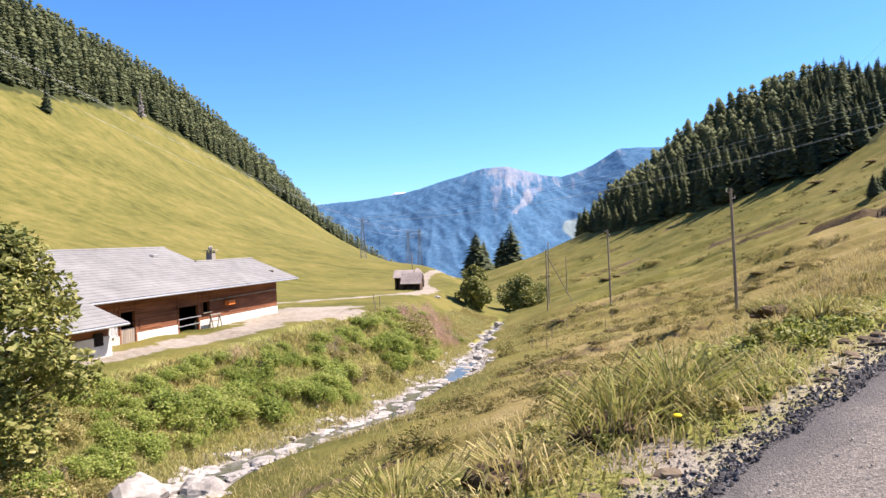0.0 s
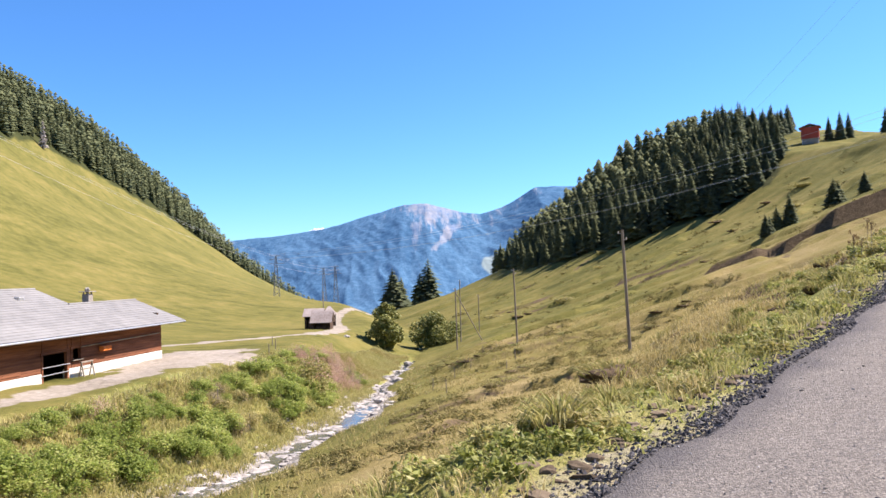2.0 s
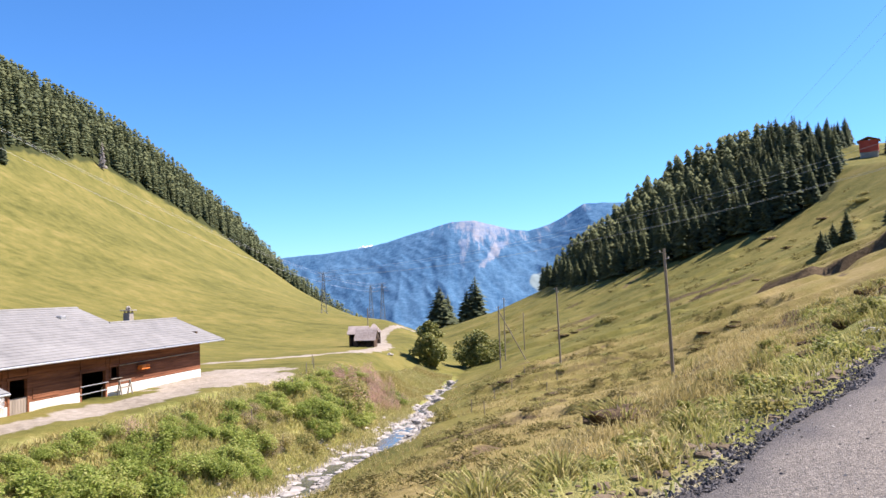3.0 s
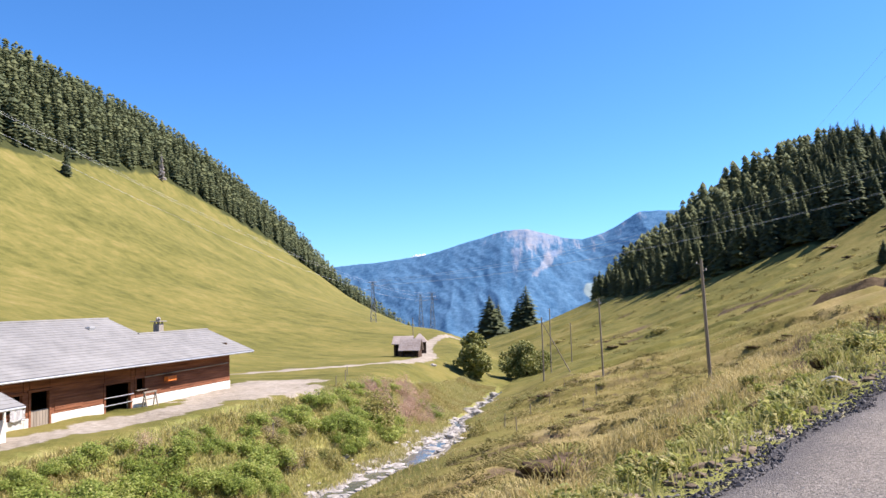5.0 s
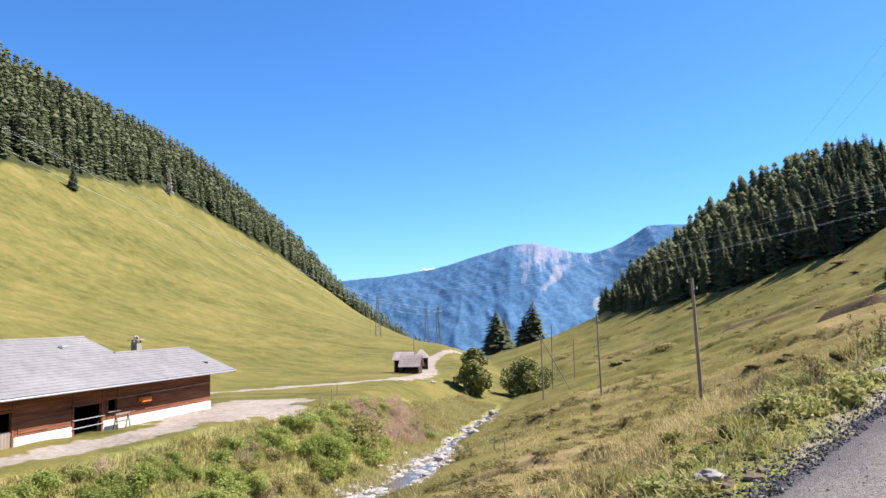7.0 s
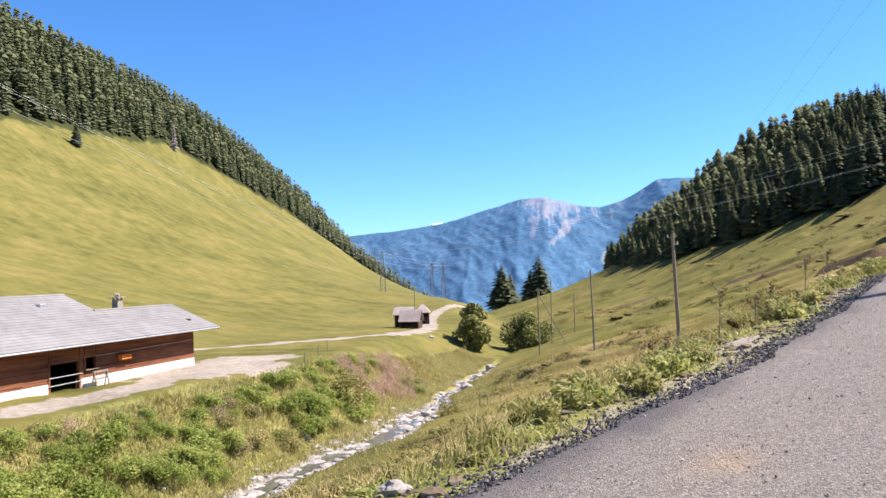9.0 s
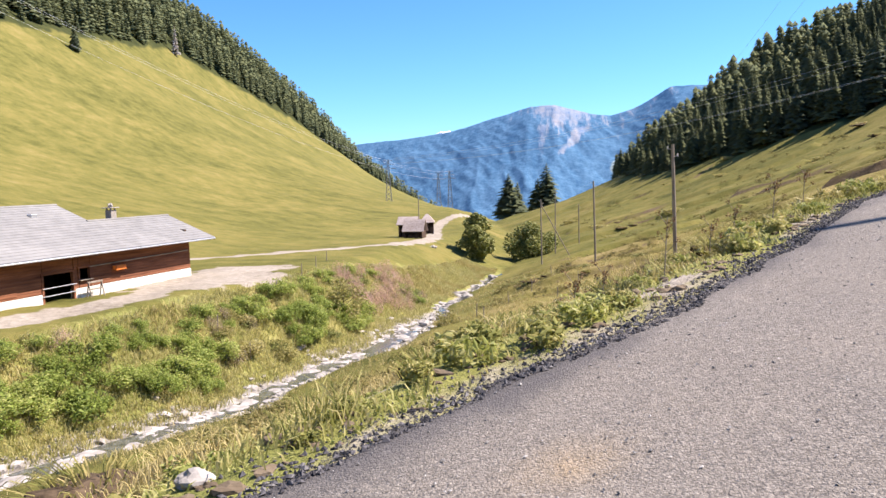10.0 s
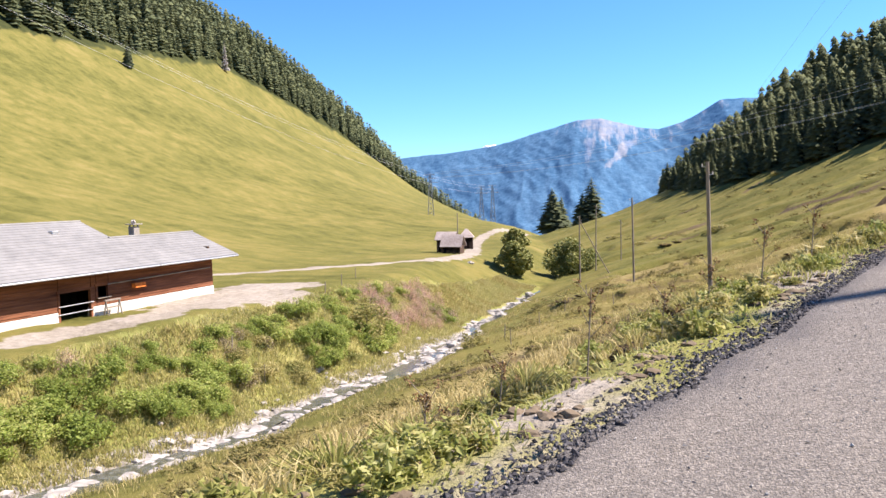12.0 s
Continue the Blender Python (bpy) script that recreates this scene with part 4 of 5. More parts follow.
P0 = pole(24.0, 24.85, 15.8, (0, 0), "wooden power pole on the upper side of the road")
P1 = pole(18.0, 64.6, 9.9, (-0.25, 0.0), "tall weathered wooden power pole in dry grass")
P2 = pole(14.9, 120.0, 11.6, (-0.2, 0))
P3 = pole(6.4, 150.0, 12.0, (0.0, 0), "wooden pole propped by a slanting brace", brace=(5.2, 3.0))
P4 = pole(14.6, 214, 10.5)
P5 = pole(8.5, 190, 15.5, (0.2, 0))
P7 = pole(-29.1, 215, 10.5, (0, 0), "dark wooden pole behind the sheds", arm=False)
P6 = pole(71, 600, 12, r=0.2)


def cable(a, b, sag, r=0.012, label="thin overhead line", mat=None):
    a, b = Vector(a), Vector(b)
    cu = bpy.data.curves.new("overhead_wire", "CURVE")
    cu.dimensions = "3D"
    cu.bevel_depth, cu.bevel_resolution = r, 1
    sp = cu.splines.new("POLY")
    sp.points.add(40)
    for i in range(41):
        f = i / 40
        p = a.lerp(b, f)
        sp.points[i].co = (p.x, p.y, p.z - sag * 4 * f * (1 - f), 1)
    cu.materials.append(mat or M_CABLE)
    return tagged(new("overhead_wire", cu), label, "wire", "overhead wires")


M_STEEL = simple("dull_grey_steel", (0.16, 0.17, 0.19), (0.26, 0.27, 0.30), 2, 0.6, 0.3, bump_d=0.0)


def pylon(x, y, h, w=3.2):
    root = empty("pylon", pose(x, y, gz(x, y), 0, 0, 20), "grey steel lattice power pylon", "pylon", "pylons down the valley")
    s = 0.09
    for sx in (-1, 1):
        for sy in (-1, 1):
            part("leg", rod(bmesh.new(), (sx * w / 2, sy * w / 2, -1), (sx * 0.35, sy * 0.35, h), s, s, 4), M_STEEL, root)
    n = 9
    for i in range(n):
        z0, z1 = h * i / n, h * (i + 1) / n
        w0, w1 = w / 2 + (0.35 - w / 2) * i / n, w / 2 + (0.35 - w / 2) * (i + 1) / n
        bm = bmesh.new()
        for sx, sy, tx, ty in ((-1, -1, 1, -1), (1, -1, 1, 1), (1, 1, -1, 1), (-1, 1, -1, -1)):
            rod(bm, (sx * w0, sy * w0, z0), (tx * w1, ty * w1, z1), 0.055, seg=4)
            rod(bm, (tx * w0, ty * w0, z0), (sx * w1, sy * w1, z1), 0.055, seg=4)
        part("lattice", bm, M_STEEL, root)
    for z, l in ((h * 0.80, 4.2), (h * 0.90, 3.4), (h * 0.99, 2.6)):
        bm = bmesh.new()
        rod(bm, (-l, 0, z), (l, 0, z), 0.08, seg=4)
        rod(bm, (-l, 0, z), (0, 0, z + 0.8), 0.05, seg=4)
        rod(bm, (l, 0, z), (0, 0, z + 0.8), 0.05, seg=4)
        part("crossarm", bm, M_STEEL, root)
    return Vector((x, y, gz(x, y) + h))


Q1 = pylon(-83, 409, 22)
Q2 = pylon(-73, 515, 23)
Q3 = pylon(-63, 500, 24)


# ---------------------------------------------------------------- broadleaf trees and shrubs
def leaf_cloud(rng, centres, n, size, flat=0.6):
    """Leaves as folded quads scattered in the shells of clumps: (centre, radius)."""
    V, F = [], []
    vol = [r ** 2 for _, r in centres]
    tot = sum(vol)
    for (c, r), v in zip(centres, vol):
        for _ in range(max(6, int(n * v / tot))):
            d = Vector((rng.gauss(0, 1), rng.gauss(0, 1), rng.gauss(0, 1))).normalized()
            p = Vector(c) + d * r * (0.55 + 0.5 * rng.random() ** 0.5)
            s = size * (0.6 + 0.8 * rng.random())
            u = Vector((rng.gauss(0, 1), rng.gauss(0, 1), rng.gauss(0, 0.5))).normalized()
            w = (d * 0.7 + Vector((rng.gauss(0, .5), rng.gauss(0, .5), rng.gauss(0, .5) + 0.5))).cross(u).normalized()
            b = len(V)
            up = u.cross(w) * s * 0.18
            V += [p - u * s, p + w * s * flat - up, p + u * s, p - w * s * flat - up]
            F += [(b, b + 1, b + 2), (b, b + 2, b + 3)]
    return np.array(V), np.array(F)


def broad_tree(name, x, y, h, spread, leaves, size, mat, seed, label, base=0.12, category="tree", limbs=9, clumps=46, trunk_r=0.02, zoff=0.0):
    rng = random.Random(seed)
    root = empty(name, Matrix.Translation((x, y, gz(x, y) + zoff)), label, category)
    bm = bmesh.new()
    rod(bm, (0, 0, -0.5), (0.02 * h, 0.01 * h, h * 0.55), trunk_r * h, trunk_r * h * 0.55, 9)
    rod(bm, (0.02 * h, 0.01 * h, h * 0.54), (0, 0, h * 0.9), trunk_r * h * 0.55, 0.02, 8)
    for i in range(limbs):
        a, z = 2.4 * i, h * (base + 0.08 + 0.6 * i / limbs)
        L = spread * (0.85 - 0.4 * i / limbs)
        rod(bm, (0, 0, z), (math.cos(a) * L, math.sin(a) * L, z + L * 0.55), trunk_r * h * 0.32, 0.02, 6)
    part("trunk", bm, M_BARK, root, smooth=True)
    cs = []
    for i in range(clumps):
        f = rng.random()
        z = h * (base + (1 - base) * f)
        prof = (math.sin(math.pi * min(1, 0.16 + f * 0.86)) ** 0.7)
        a, rr = rng.random() * 6.283, spread * prof * (0.35 + 0.65 * rng.random() ** 0.6)
        cs.append(((math.cos(a) * rr, math.sin(a) * rr, min(z, h * 0.95)), spread * (0.18 + 0.16 * rng.random())))
    v, f = leaf_cloud(rng, cs, leaves, size)
    c = new("crown", mesh_from("crown", v, f, mat, False))
    c.parent = root
    return root


broad_tree("ash_tree", -20.2, 29.6, 9.0, 3.2, 14000, 0.15, M_LEAF, 3, "leafy green tree with yellowing tips on the stream bank", base=0.06, limbs=14, clumps=80)
broad_tree("maple_tree", -9.9, 186, 10.2, 4.2, 5500, 0.36, M_LEAF, 5, "dense round green tree beside the stream", base=0.05, clumps=60, zoff=-0.1)
broad_tree("willow_bush", 2.4, 205, 7.4, 6.4, 6500, 0.34, M_LEAF, 7, "broad olive green willow bush over the stream", base=0.0, category="bush", clumps=70)
broad_tree("willow_bush", -1.0, 82, 0.01 + 1.6, 1.2, 900, 0.09, M_LEAF_Y, 9, "small willow bush at the pool", base=0.0, category="bush", clumps=22)
broad_tree("willow_bush", -10.3, 79, 3.4, 2.2, 1800, 0.13, M_LEAF_Y, 19, "olive willow bush on the stream bank", base=0.0, category="bush", clumps=30)

# firs standing alone
for x, y, h, k, wide, lab in ((-28.3, 556, 33, 2, 2.0, "broad dark fir in the valley gap"), (-22.5, 566, 26, 4, 1.5, "dark fir in the valley gap"), (-9.5, 636, 33, 2, 2.0, "dark fir in the valley gap"),
                              (-2.5, 640, 44, 0, 2.2, "tall dark fir in the valley gap"), (-1.5, 652, 38, 2, 1.5, "dark fir in the valley gap"),
                              (-278, 429, 17, 4, 1.1, "lone fir on the open pasture slope"),
                              (72.5, 160, 5.2, 4, 1.5, "young fir on the shaded bank"), (74.3, 162, 4.2, 4, 1.5, "young fir on the shaded bank"),
                              (80.7, 166, 7.6, 2, 1.5, "fir on the shaded bank"), (78.2, 167, 5.8, 4, 1.7, "young fir on the shaded bank"),
                              (93.8, 172, 7.6, 2, 1.9, "broad fir on the shaded bank"), (96.0, 174, 6.4, 4, 1.8, "fir on the shaded bank"), (103.4, 176, 5.5, 4, 1.6, "fir on the shaded bank")):
    fir(x, y, h, lab, kind=k, wide=wide)


def dead_fir(x, y, h):
    rng = random.Random(77)
    root = empty("dead_fir_tree", Matrix.Translation((x, y, gz(x, y))), "bare grey dead fir at the forest edge", "tree")
    part("trunk", rod(bmesh.new(), (0, 0, -1), (0, 0, h), 0.3, 0.04), M_DEAD, root)
    v, f = conifer_arrays(rng, h, 4.2, 24, 12)
    c = new("crown", mesh_from("crown", v, f, M_DEAD, False))
    c.parent = root


dead_fir(-333, 652, 27)


# ---------------------------------------------------------------- red hut on the skyline
def red_hut(x, y, turn):
    z = gz(x, y)
    root = empty("hillside_hut", pose(x, y, z, 0, 0, turn), "red boarded hut on a stilted base on the hilltop", "hut")
    part("base", box(bmesh.new(), -3.6, 3.6, -3, 3, -2, 1.6), M_CONC, root)
    part("wall", box(bmesh.new(), -4.2, 4.2, -3.4, 3.4, 1.6, 6.4), M_RED, root)
    for sx in (-3.9, 3.7):
        part("stilt", box(bmesh.new(), sx, sx + 0.3, -3.4, -3.1, -2, 1.6), M_WHITE, root)
    for sgn in (-1, 1):
        part("roof", strip(bmesh.new(), [(sgn * 5.2, -4.4, 6.2), (sgn * 5.2, 4.4, 6.2), (0, 4.4, 7.7), (0, -4.4, 7.7)], 0.2), M_SHINGLE, root)
    return root
HUT = (171.5, 331)
red_hut(HUT[0], HUT[1], -30).scale = (0.85, 0.85, 1.05)
for x, y, h in ((181, 333, 11), (185, 331, 13), (190, 333, 12), (205, 330, 13), (158, 336, 13), (218, 332, 11)):
    fir(x, y, h, "fir beside the hilltop track", kind=2, wide=1.1)


# ---------------------------------------------------------------- bank vegetation
def shrub_prototypes():
    out = []
    for i, (mat, lab) in enumerate(((M_ALDER, "bright green alder shrub on the stream bank"), (M_ALDER, "bright green alder shrub on the stream bank"), (M_LEAF, "dark green bramble shrub on the stream bank"), (M_LEAF_Y, "yellow-green shrub on the stream bank"), (M_PINK, "faded pink willowherb clump on the stream bank"), (M_DRYBUSH, "withered brown scrub on the stream bank"))):
        rng = random.Random(200 + i)
        root = empty("shrub", Matrix.Translation((0, 0, -50)), lab, "shrub", "shrubs on the stream bank")
        bm = bmesh.new()
        for k in range(6):
            a = k * 1.05
            rod(bm, (0, 0, -0.2), (math.cos(a) * 0.6, math.sin(a) * 0.6, 0.9), 0.025, 0.01, 5)
        part("woody_base", bm, M_BARK, root)
        cs = []
        for _ in range(22):
            a, r = rng.random() * 6.28, rng.random() ** 0.6 * 1.0
            cs.append(((math.cos(a) * r, math.sin(a) * r, 0.25 + (1.0 - 0.6 * r * r) * (0.3 + 0.7 * rng.random())), 0.26 + 0.16 * rng.random()))
        v, f = leaf_cloud(rng, cs, 1150 if i < 4 else 900, 0.078 if i < 4 else 0.05, 0.6 if i < 4 else 0.3)
        if i == 4:
            v[:, 2] *= 1.5
        c = new("leaves", mesh_from("leaves", v, f, mat, False))
        c.parent = root
        out.append(root)
    return out


def bank_shrubs():
    protos = shrub_prototypes()
    rng = random.Random(12)
    used = set()
    n = 0
    while n < 295:
        y = rng.uniform(27, 108)
        t = rng.random()
        x = float(stream_x(y)) - float(bed_half(y)) - 0.7 - t * 5.2
        lushness = float(fbm(x / 7, y / 7, 2, 101)) + 0.25 * (t - 0.4)
        if rng.random() > 0.85 + lushness - (0.35 if y > 74 else 0):
            continue
        u = rng.random()
        k = (0 if u < 0.7 else 1) if lushness > 0.08 else (2 if u < 0.16 else 3 if u < 0.62 else 1 if u < 0.86 else 5)
        if n == 40:
            k = 4
        sc = rng.uniform(0.6, 1.25) * (1.05 if k in (0, 2) else 0.85) * (1 - 0.3 * t)
        m = Matrix.LocRotScale((x, y, gz(x, y) - 0.1), Euler((0, 0, rng.random() * 6.28)), None)
        if k in used:
            ob = copy_thing(protos[k], m)
        else:
            used.add(k)
            ob = protos[k]
            ob.matrix_basis = m
        ob.scale = (sc * rng.uniform(0.9, 1.3), sc * rng.uniform(0.9, 1.3), sc * rng.uniform(0.8, 1.15))
        n += 1
    for _ in range(34):
        y = rng.uniform(84, 108)
        x = float(stream_x(y)) - rng.uniform(2.8, 7.4)
        ob = copy_thing(protos[4], Matrix.LocRotScale((x, y, gz(x, y) - 0.15), Euler((0, 0, rng.random() * 6.28)), None))
        sc = rng.uniform(0.7, 1.2)
        ob.scale = (sc, sc, sc * rng.uniform(0.9, 1.3))
        ob["group"] = "willowherb on the stream bank"
    # low bushes scattered over the far slope
    for _ in range(60):
        y = rng.uniform(45, 135)
        x = float(stream_x(y)) + rng.uniform(9, 45)
        if float(fbm(x / 18, y / 10, 2, 111)) < 0.05:
            continue
        ob = copy_thing(protos[3 if rng.random() < 0.7 else 2], Matrix.LocRotScale((x, y, gz(x, y) - 0.28), Euler((0, 0, rng.random() * 6.28)), None))
        sc = rng.uniform(0.4, 0.9)
        ob.scale = (sc * 1.6, sc * 1.2, sc * 0.6)
        ob["label"] = "low straggly bush on the grazed slope"
        ob["group"] = "bushes on the grazed slope"
    for _ in range(16):
        y = rng.uniform(150, 330)
        x = float(stream_x(y)) + rng.uniform(20, 130)
        ob = copy_thing(protos[3], Matrix.LocRotScale((x, y, gz(x, y) - 0.6), Euler((0, 0, rng.random() * 6.28)), None))
        sc = rng.uniform(0.8, 2.0)
        ob.scale = (sc * 2, sc * 1.5, sc * 0.7)
        ob["label"] = "dark low bush on the grazed slope"
        ob["group"] = "bushes on the grazed slope"


bank_shrubs()


def weed_clumps():
    """Broad-leaved weeds in cushions along the road edge."""
    rng = random.Random(71)
    protos = []
    for i in range(4):
        cs = []
        for _ in range(12):
            a, r = rng.random() * 6.28, rng.random() ** 0.6 * 0.24
            cs.append(((math.cos(a) * r, math.sin(a) * r, 0.05 + 0.10 * rng.random()), 0.08))
        v, f = leaf_cloud(rng, cs, 300, 0.036, 0.5)
        protos.append(mesh_from("weed_clump", v, f, (M_WEED, M_LEAF_Y, M_WEED, M_GRASS)[i], False))
    for _ in range(290):
        s = rng.uniform(3, 36)
        lat = float(road_edge(s)) + 0.35 + 3.0 * rng.random() ** 1.3
        x, y = 0.685 * s - 0.729 * lat, 0.729 * s + 0.685 * lat
        ob = new("weed_clump", protos[rng.randrange(4)])
        sc = rng.uniform(0.45, 0.95)
        ob.matrix_world = Matrix.LocRotScale((x, y, gz(x, y) - 0.02), Euler((0, 0, rng.random() * 6.28)), (sc, sc, sc * rng.uniform(0.8, 1.4)))
        tagged(ob, "low cushion of broad-leaved weeds on the road bank", "weed", "weeds along the road")


weed_clumps()


def slope_tussocks():
    """Rough dark tussocks all over the grazed bank."""
    rng = random.Random(72)
    parts_v, parts_f, base = [], [], 0
    protos = []
    for i in range(5):
        cs = [((rng.uniform(-0.5, 0.5), rng.uniform(-0.3, 0.3), rng.uniform(0.0, 0.22)), 0.2) for _ in range(7)]
        protos.append(leaf_cloud(rng, cs, 90, 0.085, 0.3))
    n = 0
    while n < 1300:
        far = n >= 950
        y = rng.uniform(130, 330) if far else 28 + 105 * rng.random() ** 1.2
        x = float(stream_x(y)) + (rng.uniform(18, 140) if far else rng.uniform(7, 48))
        s, lat = road_sl(x, y)
        if lat - float(road_edge(s)) < 5 or abs(float(sod_field(x, y)) + 0.02) > (0.30 if far else 0.13):
            continue
        v, f = protos[n % 5]
        a, sc = rng.gauss(0, 0.4), rng.uniform(0.5, 1.4) * (1.7 if far else 1)
        c, d = math.cos(a), math.sin(a)
        parts_v.append((v * (sc * 1.3, sc, sc)) @ np.array([[c, d, 0], [-d, c, 0], [0, 0, 1]]) + (x, y, gz(x, y)))
        parts_f.append(f + base)
        base += len(v)
        n += 1
    me = mesh_from("slope_tussocks", np.concatenate(parts_v), np.concatenate(parts_f), M_TUSSOCK, False)
    tagged(new("slope_tussocks", me), "rough brown-green tussocks on the grazed slope", "grass", kind="stuff")


M_TUSSOCK = varied("rough_tussock_leaves", ((0.09, 0.09, 0.03), (0.17, 0.16, 0.055), (0.28, 0.23, 0.10)), 0.9, 0.1, 0.5, 0.25)
slope_tussocks()


def blades(name, x, y, length, width, lean, mat, label, rng, z=None, category="grass"):
    """Curved grass blades, three triangles each."""
    n = len(x)
    z = height(x, y) - 0.02 if z is None else z
    a = rng.random(n) * 2 * np.pi
    la = rng.random(n) * 2 * np.pi
    L, W = length, width
    bend = lean * (0.4 + 0.8 * rng.random(n))
    wx, wy = np.cos(a) * W, np.sin(a) * W
    dx, dy = np.cos(la) * bend * L, np.sin(la) * bend * L
    V = np.empty((n, 5, 3))
    V[:, 0] = np.stack([x - wx, y - wy, z], 1)
    V[:, 1] = np.stack([x + wx, y + wy, z], 1)
    V[:, 2] = np.stack([x - wx * 0.7 + dx * 0.35, y - wy * 0.7 + dy * 0.35, z + L * 0.58], 1)
    V[:, 3] = np.stack([x + wx * 0.7 + dx * 0.35, y + wy * 0.7 + dy * 0.35, z + L * 0.58], 1)
    V[:, 4] = np.stack([x + dx, y + dy, z + L * (1 - 0.35 * bend)], 1)
    b = np.arange(n)[:, None, None] * 5
    F = (b + np.array([[0, 1, 2], [1, 3, 2], [2, 3, 4]])[None]).reshape(-1, 3)
    me = mesh_from(name, V.reshape(-1, 3), F, mat, False)
    return tagged(new(name, me), label, category, kind="stuff")


def scatter_grass():
    rng = np.random.default_rng(3)

    def bankpts(n, o0, o1, s0=-4, s1=46, power=1.0):
        s = rng.uniform(s0, s1, n)
        o = o0 + (o1 - o0) * rng.random(n) ** power
        lat = road_edge(s) + o
        return 0.685 * s - 0.729 * lat, 0.729 * s + 0.685 * lat, o, s

    # low sward over the bank
    x, y, o, s = bankpts(210000, 0.15, 16, power=1.5)
    dens = fbm(x / 1.3, y / 1.3, 3, 121)
    k = (dens > -0.12) & (rng.random(len(x)) < np.clip((o - 0.15) / 0.7, 0, 1))
    x, y, o = x[k], y[k], o[k]
    L = rng.uniform(0.06, 0.22, len(x)) * (1 + 0.6 * fbm(x / 2, y / 2, 2, 122))
    g = fbm(x / 3, y / 3, 2, 123) + 0.35 * np.exp(-o / 1.5) + 0.2 * (rng.random(len(x)) - 0.5) > 0.12
    blades("bank_grass", x[g], y[g], L[g], np.full(g.sum(), 0.008), 0.7, M_GRASS, "short green grass on the road bank", rng)
    blades("dry_bank_grass", x[~g], y[~g], L[~g] * 1.15, np.full((~g).sum(), 0.007), 0.7, M_STRAW, "dry yellow grass on the road bank", rng)
    # tussocks with long arching blades
    nt = 330
    cx, cy, o, s = bankpts(nt, 0.6, 12, power=1.1)
    n = 75
    X = np.repeat(cx, n) + rng.normal(0, 0.10, nt * n)
    Y = np.repeat(cy, n) + rng.normal(0, 0.10, nt * n)
    L = np.repeat(rng.uniform(0.14, 0.36, nt) * np.where(s < 11, 1.25, 1.0), n) * rng.uniform(0.6, 1.2, nt * n)
    g = np.repeat(rng.random(nt) < 0.4, n)
    blades("tussock_grass", X[g], Y[g], L[g], np.full(g.sum(), 0.007), 0.95, M_GRASS, "long green tussock grass on the bank", rng)
    blades("dry_tussock_grass", X[~g], Y[~g], L[~g], np.full((~g).sum(), 0.006), 0.9, M_STRAW, "long straw-coloured tussock grass on the bank", rng)
    # broad-leaved weeds along the edge
    cx, cy, o, s = bankpts(520, 0.35, 3.2, power=1.5)
    n = 60
    X = np.repeat(cx, n) + rng.normal(0, 0.16, 520 * n)
    Y = np.repeat(cy, n) + rng.normal(0, 0.16, 520 * n)
    L = np.repeat(rng.uniform(0.05, 0.14, 520), n) * rng.uniform(0.6, 1.2, 520 * n)
    blades("roadside_weeds", X, Y, L, np.full(len(X), 0.010), 1.3, M_WEED, "broad-leaved green weeds along the road edge", rng, category="weeds")
    # meadow tufts down to the stream and up the far slope
    yy = 18 + 125 * rng.random(14000) ** 1.4
    xx = stream_x(yy) + 2.2 + 42 * rng.random(14000)
    ss, ll = road_sl(xx, yy)
    k = (ll - road_edge(ss) > 5) & (fbm(xx / 4, yy / 4, 3, 131) > -0.18)
    xx, yy = xx[k], yy[k]
    n = 5
    X = np.repeat(xx, n) + rng.normal(0, 0.15, len(xx) * n)
    Y = np.repeat(yy, n) + rng.normal(0, 0.15, len(xx) * n)
    L = rng.uniform(0.15, 0.5, len(X))
    blades("meadow_grass", X, Y, L, 0.010 + 0.00012 * Y, 0.8, M_STRAW, "dry tufted meadow grass", rng)
    # green herbs on the barn side
    yy = 26 + 150 * rng.random(30000) ** 1.25
    xx = stream_x(yy) - 1.4 - 7.6 * rng.random(30000)
    n = 3
    X = np.repeat(xx, n) + rng.normal(0, 0.2, 90000)
    Y = np.repeat(yy, n) + rng.normal(0, 0.2, 90000)
    L = rng.uniform(0.25, 0.7, 90000)
    g = fbm(X / 5, Y / 5, 2, 133) + 0.3 * (rng.random(90000) - 0.5) > -0.12
    blades("bank_herbs", X[g], Y[g], L[g], np.full(g.sum(), 0.03), 0.8, M_SHRUB, "tall green herbs on the stream bank", rng)
    blades("dry_bank_herbs", X[~g], Y[~g], L[~g], np.full((~g).sum(), 0.025), 0.8, M_STRAW, "tall dry herbs on the stream bank", rng)


scatter_grass()


# ---------------------------------------------------------------- stones
def rock_mesh(seed, sub=2, rough=0.35):
    bm = bmesh.new()
    bmesh.ops.create_icosphere(bm, subdivisions=sub, radius=1)
    o = Vector((seed * 3.1, seed * 1.7, seed * 0.9))
    for v in bm.verts:
        c = v.co.copy()
        v.co *= 1 + rough * noise.noise(c * 1.1 + o) + 0.4 * rough * noise.noise(c * 2.7 + o)
        v.co.z = max(v.co.z, -0.5) * 0.75
    V = np.array([v.co[:] for v in bm.verts])
    F = np.array([[v.index for v in f.verts] for f in bm.faces])
    bm.free()
    return V, F


